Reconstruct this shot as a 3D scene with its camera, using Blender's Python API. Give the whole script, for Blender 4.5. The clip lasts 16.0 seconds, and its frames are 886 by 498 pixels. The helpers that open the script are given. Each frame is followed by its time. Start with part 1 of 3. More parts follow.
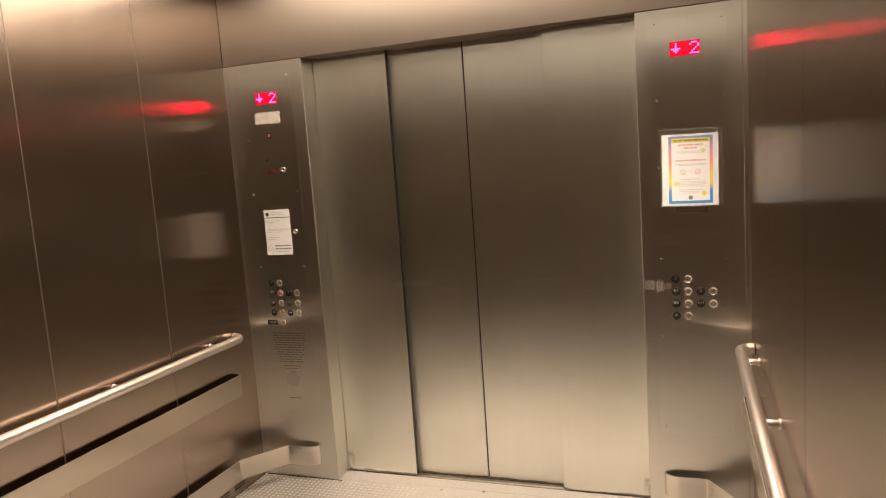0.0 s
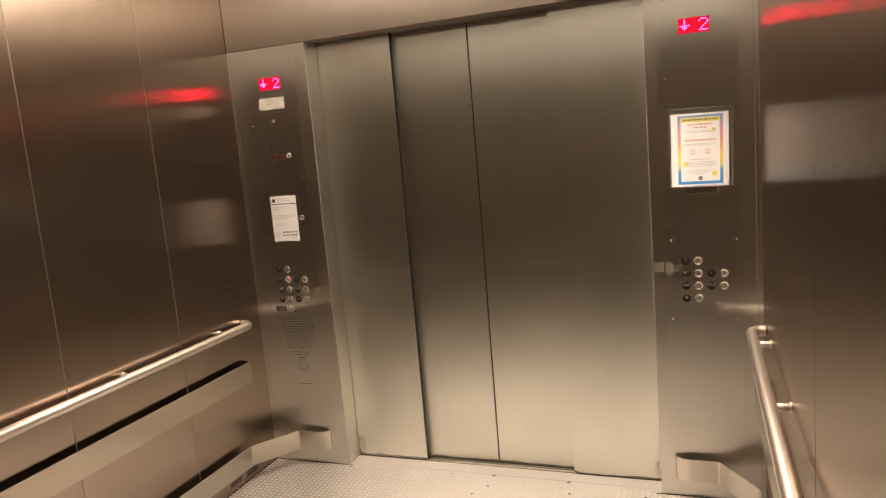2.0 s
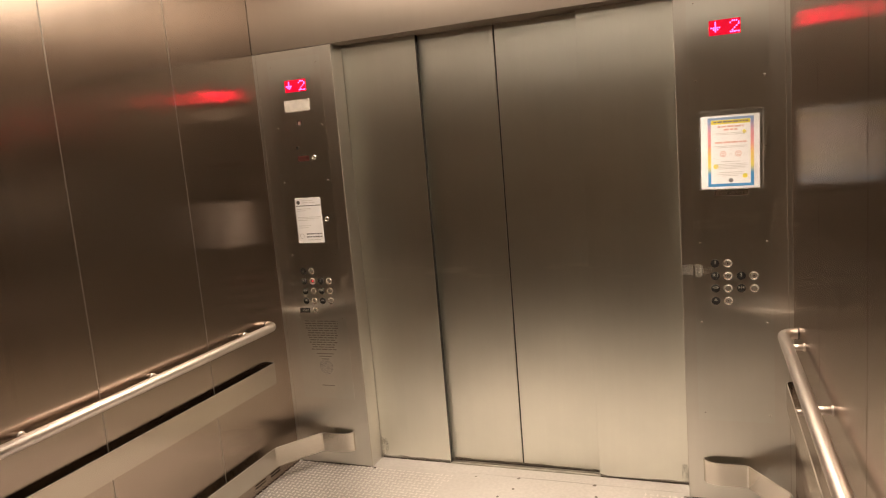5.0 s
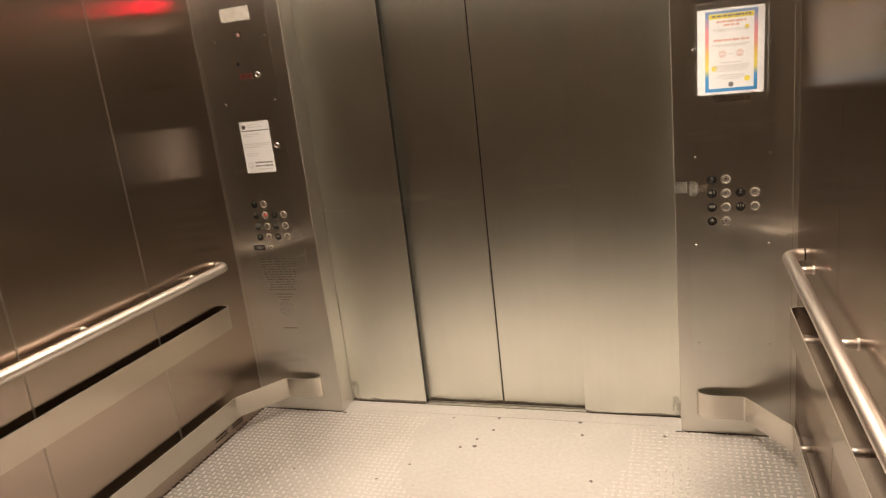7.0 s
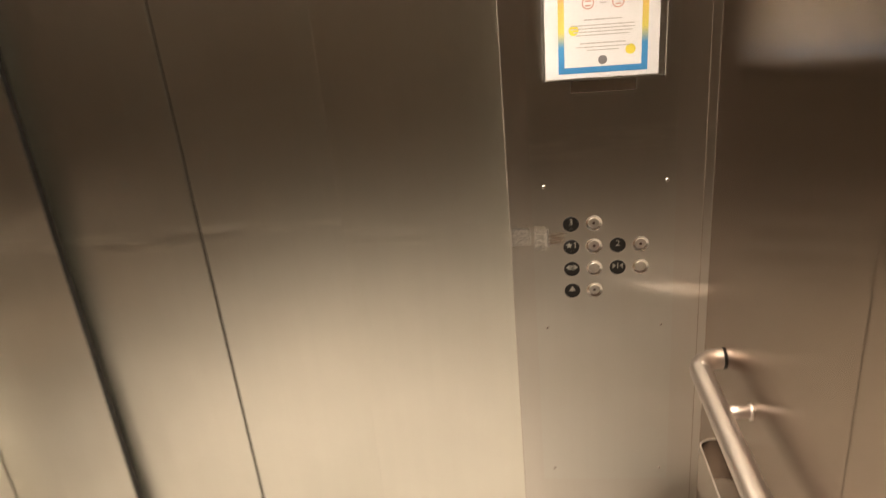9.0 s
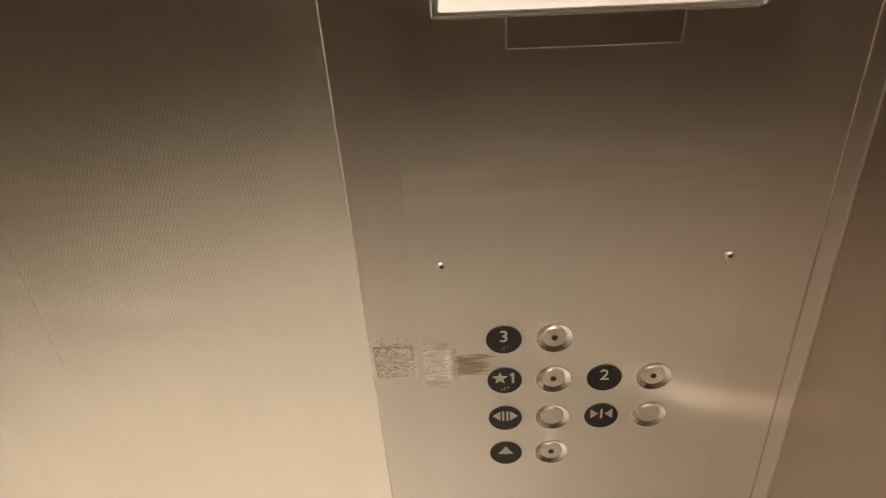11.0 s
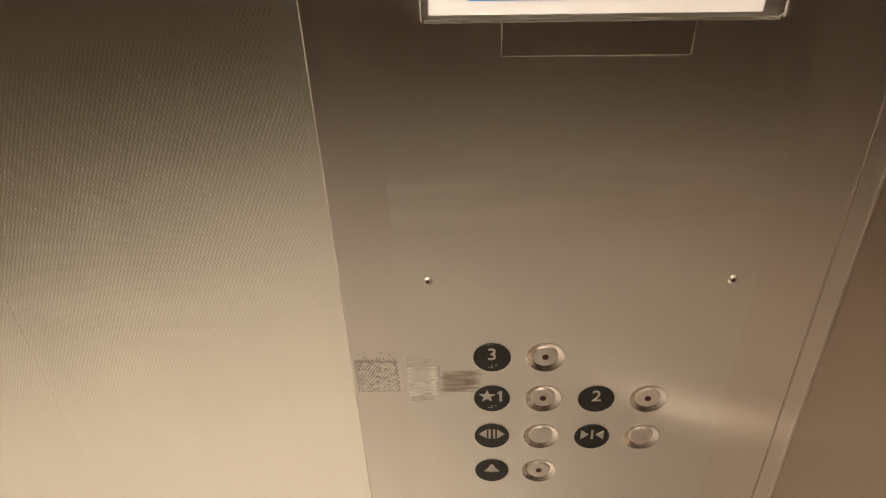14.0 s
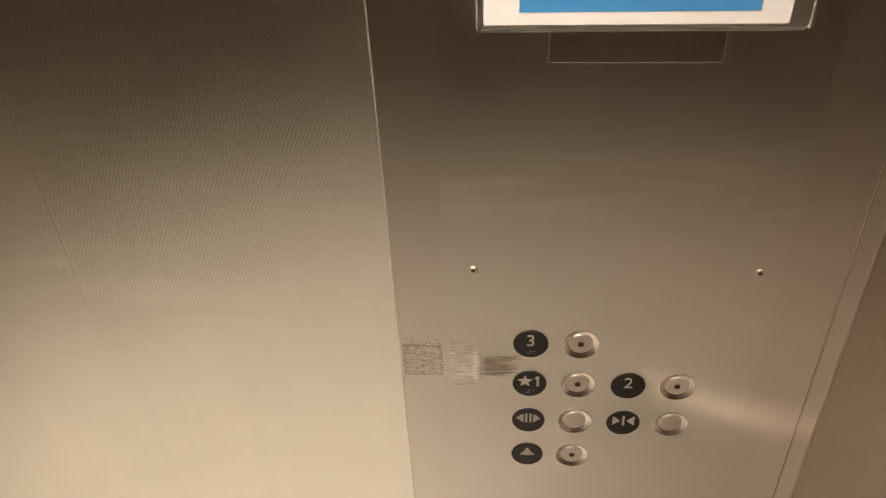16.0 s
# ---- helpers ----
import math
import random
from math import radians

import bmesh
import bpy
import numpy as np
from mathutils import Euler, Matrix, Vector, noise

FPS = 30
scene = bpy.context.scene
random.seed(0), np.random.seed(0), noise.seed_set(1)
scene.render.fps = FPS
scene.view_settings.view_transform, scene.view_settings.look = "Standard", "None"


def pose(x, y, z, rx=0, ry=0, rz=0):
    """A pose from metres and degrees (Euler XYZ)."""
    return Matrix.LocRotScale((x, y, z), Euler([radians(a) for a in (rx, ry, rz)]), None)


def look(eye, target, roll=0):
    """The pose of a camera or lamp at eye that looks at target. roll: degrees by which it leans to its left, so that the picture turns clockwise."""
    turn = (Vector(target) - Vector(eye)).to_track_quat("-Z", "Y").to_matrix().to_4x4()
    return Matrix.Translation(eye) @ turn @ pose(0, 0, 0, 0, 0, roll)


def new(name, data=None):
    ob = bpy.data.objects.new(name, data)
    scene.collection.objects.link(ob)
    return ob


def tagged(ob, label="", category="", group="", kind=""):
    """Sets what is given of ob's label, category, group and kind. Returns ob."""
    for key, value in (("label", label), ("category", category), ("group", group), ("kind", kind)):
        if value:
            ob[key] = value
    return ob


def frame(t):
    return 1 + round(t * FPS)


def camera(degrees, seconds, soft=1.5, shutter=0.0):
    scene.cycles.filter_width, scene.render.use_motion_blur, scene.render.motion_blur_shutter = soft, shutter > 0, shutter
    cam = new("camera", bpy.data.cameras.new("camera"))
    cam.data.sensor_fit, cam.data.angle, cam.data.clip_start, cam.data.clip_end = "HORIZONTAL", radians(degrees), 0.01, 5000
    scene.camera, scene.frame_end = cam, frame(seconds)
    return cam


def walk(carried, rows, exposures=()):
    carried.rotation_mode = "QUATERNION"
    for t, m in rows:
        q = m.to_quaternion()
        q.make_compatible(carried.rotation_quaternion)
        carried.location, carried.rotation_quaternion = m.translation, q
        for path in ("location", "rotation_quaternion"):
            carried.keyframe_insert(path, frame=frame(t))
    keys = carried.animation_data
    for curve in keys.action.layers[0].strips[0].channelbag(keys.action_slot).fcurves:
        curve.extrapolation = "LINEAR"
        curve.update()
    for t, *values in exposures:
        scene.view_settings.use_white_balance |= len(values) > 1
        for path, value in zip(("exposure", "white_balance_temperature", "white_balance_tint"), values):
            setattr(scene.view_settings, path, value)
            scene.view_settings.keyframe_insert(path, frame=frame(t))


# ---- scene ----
cam = camera(65.2, 16.0, soft=1.15, shutter=0.4)
PATH = [
    (0, (0.972, -3.003, 1.583), (0.302, -1.134, 1.338), -4.0),
    (0.5, (0.98, -2.979, 1.588), (0.298, -1.117, 1.32), -4.2),
    (1, (0.976, -2.965, 1.586), (0.288, -1.107, 1.307), -4.5),
    (1.5, (0.985, -2.96, 1.583), (0.288, -1.107, 1.295), -4.7),
    (2, (0.988, -2.971, 1.587), (0.283, -1.123, 1.295), -4.9),
    (2.5, (0.97, -2.988, 1.586), (0.269, -1.137, 1.305), -4.9),
    (3, (0.964, -2.995, 1.57), (0.255, -1.143, 1.304), -4.8),
    (3.5, (0.943, -2.996, 1.591), (0.235, -1.145, 1.325), -4.6),
    (4, (0.939, -3.009, 1.591), (0.221, -1.162, 1.32), -4.5),
    (6.5, (0.823, -2.926, 1.567), (0.13, -1.093, 1.171), -6.4),
    (7, (0.81, -2.695, 1.531), (0.155, -0.871, 1.037), -6.6),
    (7.5, (0.744, -2.411, 1.568), (0.133, -0.595, 0.999), -6.4),
    (8, (0.685, -2.101, 1.568), (0.192, -0.250, 0.991), -7.4),
    (8.5, (0.750, -1.762, 1.526), (0.443, 0.089, 0.833), -9.3),
    (9, (0.834, -1.406, 1.563), (0.575, 0.432, 0.819), -5.7),
    (9.5, (0.834, -1.053, 1.545), (0.746, 0.769, 0.724), -4.8),
    (12, (0.929, -0.456, 1.443), (0.821, 1.143, 0.246), -3.7),
    (12.5, (0.923, -0.47, 1.447), (0.842, 1.106, 0.218), -2.8),
    (13, (0.913, -0.473, 1.458), (0.821, 1.139, 0.279), -2.4),
    (13.5, (0.906, -0.473, 1.465), (0.795, 1.172, 0.332), -2.5),
    (14, (0.906, -0.469, 1.47), (0.796, 1.188, 0.355), -2.6),
    (14.5, (0.909, -0.474, 1.477), (0.794, 1.189, 0.371), -2.7),
    (15, (0.91, -0.481, 1.473), (0.777, 1.189, 0.381), -2.8),
    (15.5, (0.909, -0.495, 1.47), (0.739, 1.177, 0.385), -3.1),
    (16, (0.89, -0.521, 1.482), (0.71, 1.151, 0.399), -2.9),
]
walk(cam, [(t, look(eye, target, roll)) for t, eye, target, roll in PATH],
     exposures=[(0.0, 0.14, 6660, 12.8), (4.5, 0.14, 6660, 12.8), (7.0, 0.12, 6470, 10.5), (9.5, 0.18, 6500, 10.5), (12.0, 0.03, 6510, 10.5), (16.0, 0.04, 6510, 10.3)])

# ---- world: the cab is closed, so only a trace of outside light ----
world = bpy.data.worlds.new("world")
scene.world = world
world.use_nodes = True
world.node_tree.nodes["Background"].inputs[0].default_value = (0.9, 0.85, 0.8, 1)
world.node_tree.nodes["Background"].inputs[1].default_value = 0.05

LAMP_STRENGTH = 4.0
REAR_STRENGTH = 2.5
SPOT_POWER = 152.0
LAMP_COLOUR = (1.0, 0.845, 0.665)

# ---- main measures of the cab, metres ----
WX = 1.204            # inner face of the side walls
BACK = -3.45          # inner face of the rear wall
TOP = 2.52            # ceiling
HEAD = 2.134          # underside of the transom
JL, JR = -0.762, 0.785  # jamb edges of the two front columns


# ---- materials ----
class Nodes:
    def __init__(self, name):
        self.mat = bpy.data.materials.new(name)
        self.mat.use_nodes = True
        self.t = self.mat.node_tree
        self.bsdf = self.t.nodes["Principled BSDF"]

    def add(self, kind, **settings):
        n = self.t.nodes.new(kind)
        for k, v in settings.items():
            setattr(n, k, v)
        return n

    def link(self, a, b):
        self.t.links.new(a, b)

    def put(self, sock, v):
        if isinstance(v, (int, float)):
            sock.default_value = v
        elif isinstance(v, tuple):
            sock.default_value = v if len(v) != 3 or sock.type == "VECTOR" else (*v, 1)
        else:
            self.link(v, sock)

    def math(self, op, a, b=0.0, c=0.0):
        n = self.add("ShaderNodeMath", operation=op)
        for s, v in zip(n.inputs, (a, b, c)):
            self.put(s, v)
        return n.outputs[0]

    def vec(self, op, a, b=(0.0, 0.0, 0.0)):
        n = self.add("ShaderNodeVectorMath", operation=op)
        self.put(n.inputs[0], a)
        self.put(n.inputs[1], b)
        return n.outputs[0]

    def place(self):
        return self.add("ShaderNodeNewGeometry").outputs["Position"]

    def noise(self, scale, detail=3.0, stretch=(1, 1, 1), rough=0.5):
        v = self.vec("MULTIPLY", self.place(), tuple(float(s) for s in stretch))
        n = self.add("ShaderNodeTexNoise")
        n.inputs["Scale"].default_value = scale
        n.inputs["Detail"].default_value = detail
        n.inputs["Roughness"].default_value = rough
        self.link(v, n.inputs["Vector"])
        return n.outputs["Fac"]

    def ramp(self, fac, stops):
        n = self.add("ShaderNodeValToRGB")
        while len(n.color_ramp.elements) < len(stops):
            n.color_ramp.elements.new(0.5)
        for e, (p, c) in zip(n.color_ramp.elements, stops):
            e.position = p
            e.color = (*c, 1) if isinstance(c, tuple) else (c, c, c, 1)
        self.link(fac, n.inputs[0])
        return n.outputs["Color"]

    def span(self, v, a, b, c, d):
        n = self.add("ShaderNodeMapRange")
        self.put(n.inputs[0], v)
        for i, x in enumerate((a, b, c, d)):
            n.inputs[i + 1].default_value = x
        return n.outputs[0]

    def bump(self, height, distance=1.0, strength=1.0, normal=None):
        n = self.add("ShaderNodeBump")
        n.inputs["Strength"].default_value = strength
        n.inputs["Distance"].default_value = distance
        self.link(height, n.inputs["Height"])
        if normal:
            self.link(normal, n.inputs["Normal"])
        return n.outputs[0]

    def set(self, **kw):
        for k, v in kw.items():
            self.put(self.bsdf.inputs[k.replace("_", " ")], v)
        return self.mat


def steel(name, colour=(0.68, 0.645, 0.59), rough=0.24, aniso=0.85, dimple=0.0, wave=0.0006, scuffs=0.0, grime=0.25, dents=(), buckle=0.0):
    """Brushed stainless steel with an upright grain; dimple: height of an embossed dot pattern; scuffs: height of a band of rubbed marks."""
    n = Nodes(name)
    smudge = n.noise(2.3, 4.0)
    tone = n.math("MULTIPLY_ADD", smudge, 0.14 * grime / 0.25, 0.93 - 0.035 * grime / 0.25)
    if wave:
        # faint upright streaks of the rolling and wiping
        tone = n.math("MULTIPLY", tone, n.span(n.noise(1.0, 4.0, (28, 28, 1.1), 0.6), 0.25, 0.75, 0.987, 1.013))
    col = n.vec("SCALE", colour)
    n.link(tone, col.node.inputs["Scale"])
    r = n.math("MULTIPLY_ADD", smudge, 0.06, rough - 0.03)
    if scuffs:
        # a band of rubbed marks where trolleys touch the leaves
        p = n.add("ShaderNodeSeparateXYZ")
        n.link(n.place(), p.inputs[0])
        band = n.math("SUBTRACT", 1.0, n.math("MULTIPLY", n.math("ABSOLUTE", n.math("SUBTRACT", p.outputs[2], scuffs)), 26.0))
        streak = n.noise(1.0, 4.0, (4, 4, 24))
        mark = n.math("MULTIPLY", n.span(band, 0.0, 0.6, 0.0, 1.0), n.span(streak, 0.48, 0.66, 0.0, 1.0))
        r = n.math("MULTIPLY_ADD", mark, 0.05 if dimple else 0.0, r)
        n.link(n.math("MULTIPLY", tone, n.math("MULTIPLY_ADD", mark, 0.13, 1.0)), col.node.inputs["Scale"])
    # slight waviness of the sheet
    p = n.add("ShaderNodeSeparateXYZ")
    n.link(n.place(), p.inputs[0])
    across = n.math("ADD", p.outputs[0], p.outputs[1])
    u = n.math("SINE", n.math("MULTIPLY_ADD", n.math("SINE", n.math("MULTIPLY", p.outputs[2], 2.1)), 0.9, n.math("MULTIPLY", across, 7.3)))
    v = n.math("SINE", n.math("MULTIPLY_ADD", n.math("SINE", n.math("MULTIPLY", across, 3.7)), 1.1, n.math("MULTIPLY", p.outputs[2], 4.9)))
    h = n.math("MULTIPLY", n.math("ADD", u, v), wave * 0.22)
    if dimple:
        a = n.math("SINE", n.math("MULTIPLY", n.math("ADD", p.outputs[0], p.outputs[1]), 2 * math.pi / 0.0043))
        b = n.math("SINE", n.math("MULTIPLY", p.outputs[2], 2 * math.pi / 0.0090))
        h = n.math("MULTIPLY_ADD", n.math("MULTIPLY", a, b), dimple, h)
    if buckle:
        # upright ripples left by the rolls
        h = n.math("MULTIPLY_ADD", n.noise(1.0, 2.5, (11, 11, 0.7), 0.55), buckle, h)
    for x0, z0, half, deep in dents:
        dx = n.math("MULTIPLY", n.math("SUBTRACT", p.outputs[0], x0), 1 / half)
        dz = n.math("MULTIPLY", n.math("SUBTRACT", n.math("MULTIPLY_ADD", n.math("SINE", n.math("MULTIPLY", p.outputs[0], 31.0)), 0.003, p.outputs[2]), z0), 1 / 0.013)
        far = n.math("ADD", n.math("MULTIPLY", dx, dx), n.math("MULTIPLY", dz, dz))
        h = n.math("MULTIPLY_ADD", n.math("POWER", 2.718, n.math("MULTIPLY", far, -1.0)), -deep, h)
    side = n.vec("CROSS_PRODUCT", (0.004, 0.006, 1.0), n.add("ShaderNodeNewGeometry").outputs["Normal"])
    n.link(side, n.bsdf.inputs["Tangent"])
    return n.set(Base_Color=col, Metallic=1.0, Roughness=r, Anisotropic=aniso, Normal=n.bump(h))


def plain(name, colour, rough=0.5, metal=0.0, mottle=0.1, scale=30.0, bump=0.0, coat=0.0):
    n = Nodes(name)
    f = n.noise(scale, 3.0)
    col = n.vec("SCALE", colour)
    n.link(n.span(f, 0.3, 0.7, 1 - mottle, 1 + mottle), col.node.inputs["Scale"])
    n.set(Base_Color=col, Metallic=metal, Roughness=n.span(f, 0.3, 0.7, rough * 0.9, rough * 1.1), Coat_Weight=coat)
    if bump:
        n.link(n.bump(n.math("MULTIPLY", f, bump)), n.bsdf.inputs["Normal"])
    return n.mat


def glow(name, colour, strength):
    n = Nodes(name)
    return n.set(Base_Color=colour, Roughness=0.4, Emission_Color=colour, Emission_Strength=strength)


def clear(name, rough=0.05):
    n = Nodes(name)
    return n.set(Base_Color=(1.0, 1.0, 1.0), Roughness=rough, IOR=1.2, Transmission_Weight=1.0)


# shallow knocks in the leaves at trolley height: place across, height, half length, depth
DENTS = [(-0.05, 1.003, 0.055, 0.0005), (0.06, 1.006, 0.05, 0.00045), (0.44, 1.002, 0.05, 0.0002), (0.52, 0.986, 0.08, 0.0003), (-0.22, 0.985, 0.06, 0.0003)]
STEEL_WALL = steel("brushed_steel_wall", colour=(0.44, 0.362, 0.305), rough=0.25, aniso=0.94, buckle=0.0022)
STEEL_DOOR = steel("embossed_steel_door", colour=(0.85, 0.848, 0.775), rough=0.305, aniso=0.86, dimple=0.00008, grime=0.42, scuffs=0.992, dents=DENTS)
STEEL_COLUMN = steel("brushed_steel_column", colour=(0.80, 0.78, 0.725), rough=0.345, aniso=0.93, grime=0.35)
STEEL_FACE = steel("brushed_steel_faceplate", colour=(0.82, 0.815, 0.76), rough=0.318, aniso=0.99, wave=0.0002, scuffs=1.213)
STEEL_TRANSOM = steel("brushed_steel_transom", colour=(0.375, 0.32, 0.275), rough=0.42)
STEEL_PLATE = steel("worn_steel_bumper", colour=(0.69, 0.645, 0.58), rough=0.235, aniso=0.35, grime=0.5)
STEEL_RAIL = steel("brushed_steel_rail_plate", colour=(0.53, 0.465, 0.40), rough=0.235, aniso=0.7, grime=0.4)
STEEL_TUBE = steel("satin_steel_tube", colour=(0.81, 0.735, 0.685), rough=0.41, aniso=0.0, wave=0.0)
STEEL_CAP = steel("turned_steel_button", colour=(0.8, 0.76, 0.7), rough=0.33, aniso=0.0, wave=0.0)


def turned(name, colour, rough):
    """Steel turned on a lathe: fine rings about the button's own axis."""
    n = Nodes(name)
    g = n.add("ShaderNodeTangent", direction_type="RADIAL", axis="Y")
    n.link(g.outputs[0], n.bsdf.inputs["Tangent"])
    f = n.noise(300.0, 2.0)
    return n.set(Base_Color=colour, Metallic=1.0, Roughness=n.span(f, 0.3, 0.7, rough - 0.02, rough + 0.02), Anisotropic=0.9)


STEEL_RING = turned("turned_steel_ring", (0.80, 0.76, 0.70), 0.25)
STEEL_FLAT = steel("flat_steel_cap", colour=(0.80, 0.765, 0.705), rough=0.35, aniso=0.0, wave=0.0)
STEEL_DARK = plain("shadowed_steel", (0.06, 0.055, 0.05), 0.5, 0.6)
BLACK = plain("black_enamel", (0.012, 0.011, 0.01), 0.38)
HOLE = plain("dark_lens", (0.045, 0.012, 0.008), 0.3)
RED_DARK = plain("dim_red_window", (0.10, 0.035, 0.028), 0.3)
LEGEND = plain("pale_legend", (0.38, 0.36, 0.31), 0.45)
ETCH = plain("etched_grey", (0.36, 0.335, 0.3), 0.5, 1.0)
PAPER = plain("white_paper", (0.9, 0.89, 0.9), 0.6, mottle=0.02)
INK = plain("grey_ink", (0.60, 0.58, 0.57), 0.7)
INK_DARK = plain("dark_ink", (0.09, 0.085, 0.08), 0.7)
INK_MID = plain("faded_dark_ink", (0.22, 0.21, 0.22), 0.7)
INK_RED = plain("red_ink", (0.74, 0.47, 0.42), 0.7)
INK_YELLOW = plain("yellow_ink", (0.85, 0.72, 0.1), 0.7)
LABEL_PALE = plain("pale_label", (0.85, 0.8, 0.73), 0.55)
REAR_DARK = plain("dark_rear_wall", (0.095, 0.064, 0.037), 0.5, mottle=0.25, scale=5.0)
EDGE_DIM = plain("dull_joint_strip", (0.39, 0.34, 0.29), 0.42, 1.0)
BEAD = plain("pale_steel_bead", (0.62, 0.575, 0.52), 0.4, 1.0)
# pale colour that paints the highlight on column bevels and bumper tops
EDGE_LIGHT = plain("pale_highlight_edge", (0.6, 0.55, 0.49), 0.45, 0.7)
# rough pale metal that draws the other bevels as light lines
EDGE = plain("pale_steel_edge", (0.54, 0.5, 0.45), 0.45, 0.9)
CEILING = plain("white_ceiling", (0.82, 0.79, 0.74), 0.6, scale=6)
LAMP = glow("lamp_diffuser", LAMP_COLOUR, LAMP_STRENGTH)
LAMP_DIM = glow("rear_fill_diffuser", LAMP_COLOUR, REAR_STRENGTH)
RED_BACK = glow("red_display_window", (1.0, 0.0, 0.045), 0.30)
RED_DOT = glow("red_display_dot", (1.0, 0.012, 0.05), 40.0)
RED_LENS = glow("lit_red_lens", (1.0, 0.02, 0.03), 2.5)
ACRYLIC = clear("clear_acrylic")
RIM = plain("polished_acrylic_edge", (0.5, 0.48, 0.45), 0.2)
TAPE = steel("clear_tape_over_steel", colour=(0.74, 0.70, 0.635), rough=0.245, wave=0.0001)
GRIME = plain("floor_grime", (0.16, 0.13, 0.11), 0.8)


def floor_metal(name, tint, metal, r0, r1, dirt):
    """Tread plate: bright where feet have rubbed it, dirt at the sides, shade painted in towards the rear."""
    n = Nodes(name)
    big = n.noise(1.7, 4.0)
    fine = n.noise(60.0, 3.0)
    p = n.add("ShaderNodeSeparateXYZ")
    n.link(n.place(), p.inputs[0])
    # dirt dulls the sides; the darkening towards the rear stands in for shade
    aside = n.math("POWER", n.math("MULTIPLY", n.math("ABSOLUTE", n.math("SUBTRACT", p.outputs[0], 0.06)), 0.95), 2.0)
    back = n.math("MULTIPLY", n.math("MAXIMUM", n.math("SUBTRACT", -0.9, p.outputs[1]), 0.0), 0.42)
    walked = n.math("SUBTRACT", n.math("SUBTRACT", 1.0, aside), back)
    walked = n.span(n.math("MULTIPLY_ADD", n.math("SUBTRACT", big, 0.5), 1.2, walked), 0.05, 0.75, dirt, 1.0)
    # further shade put into the colour near the rear wall
    walked = n.math("MULTIPLY", walked, n.span(n.math("MULTIPLY_ADD", big, 0.6, p.outputs[1]), -3.1, -1.9, 0.8, 1.0))
    col = n.ramp(big, [(0.3, (0.62, 0.575, 0.535)), (0.55, (0.69, 0.645, 0.61)), (0.8, (0.73, 0.685, 0.65))])
    col = n.vec("SCALE", col)
    n.link(n.math("MULTIPLY", walked, n.span(fine, 0.3, 0.7, 0.93 * tint, 1.05 * tint)), col.node.inputs["Scale"])
    return n.set(Base_Color=col, Metallic=metal, Roughness=n.span(big, 0.3, 0.7, r0, r1), Normal=n.bump(n.math("MULTIPLY", fine, 0.0002)))


FLOOR = floor_metal("worn_tread_plate", 0.81, 0.15, 0.42, 0.55, 0.6)
LUG = floor_metal("polished_tread_lug", 0.98, 0.4, 0.34, 0.42, 0.95)
SILL = plain("worn_aluminium_sill", (0.62, 0.58, 0.52), 0.4, 0.8)


# ---- mesh helpers ----
def thing(name, at, label, category, group="", kind=""):
    e = new(name)
    e.location = at
    e["base"] = tuple(at)
    return tagged(e, label, category, group, kind)


def part(name, bm, material, parent=None, label="", smooth=False):
    """Links a bmesh, made in world places, as one mesh under a thing or a part."""
    me = bpy.data.meshes.new(name)
    base = Vector(parent["base"]) if parent else Vector()
    if base.length:
        bmesh.ops.translate(bm, verts=bm.verts, vec=-base)
    bmesh.ops.recalc_face_normals(bm, faces=bm.faces)
    bm.to_mesh(me)
    bm.free()
    me.materials.append(material)
    if material.name.startswith("brushed_steel"):
        me.materials.append(EDGE_LIGHT if material is STEEL_COLUMN else EDGE)
    if smooth:
        me.shade_smooth()
    ob = new(name, me)
    if parent:
        ob.parent = parent
        ob["base"] = tuple(base)
    if label:
        ob["label"] = label
    return ob


def whole(name, bm, material, label, category, kind="", group="", smooth=False):
    return tagged(part(name, bm, material, None, "", smooth), label, category, group, kind)


def box(bm, x0, x1, y0, y1, z0, z1, bevel=0.0, seg=2):
    m = Matrix.LocRotScale(((x0 + x1) / 2, (y0 + y1) / 2, (z0 + z1) / 2), None, (abs(x1 - x0), abs(y1 - y0), abs(z1 - z0)))
    made = bmesh.ops.create_cube(bm, size=1, matrix=m)
    if bevel:
        edges = list({e for v in made["verts"] for e in v.link_edges})
        bmesh.ops.bevel(bm, geom=edges, offset=bevel, segments=seg, affect="EDGES", profile=0.5, material=1)
    return bm


def boxed(*a, **k):
    return box(bmesh.new(), *a, **k)


def disc(bm, x, y, z, r, depth, n=28, r2=None):
    """A short cylinder or cone whose axis runs along y, from y to y - depth towards the cab."""
    m = pose(x, y - depth / 2, z, 90)
    bmesh.ops.create_cone(bm, cap_ends=True, segments=n, radius1=r, radius2=r if r2 is None else r2, depth=depth, matrix=m)
    return bm


def lathe(bm, x, y, z, profile, n=32):
    """Turns (radius, height towards the cab) pairs about an axis along y."""
    rings = []
    for r, h in profile:
        if r < 1e-6:
            rings.append([bm.verts.new((x, y - h, z))])
        else:
            rings.append([bm.verts.new((x + r * math.cos(2 * math.pi * i / n), y - h, z + r * math.sin(2 * math.pi * i / n))) for i in range(n)])
    for a, b in zip(rings, rings[1:]):
        for i in range(n):
            j = (i + 1) % n
            if len(a) == 1:
                bm.faces.new((a[0], b[j], b[i]))
            elif len(b) == 1:
                bm.faces.new((a[i], a[j], b[0]))
            else:
                bm.faces.new((a[i], a[j], b[j], b[i]))
    return bm


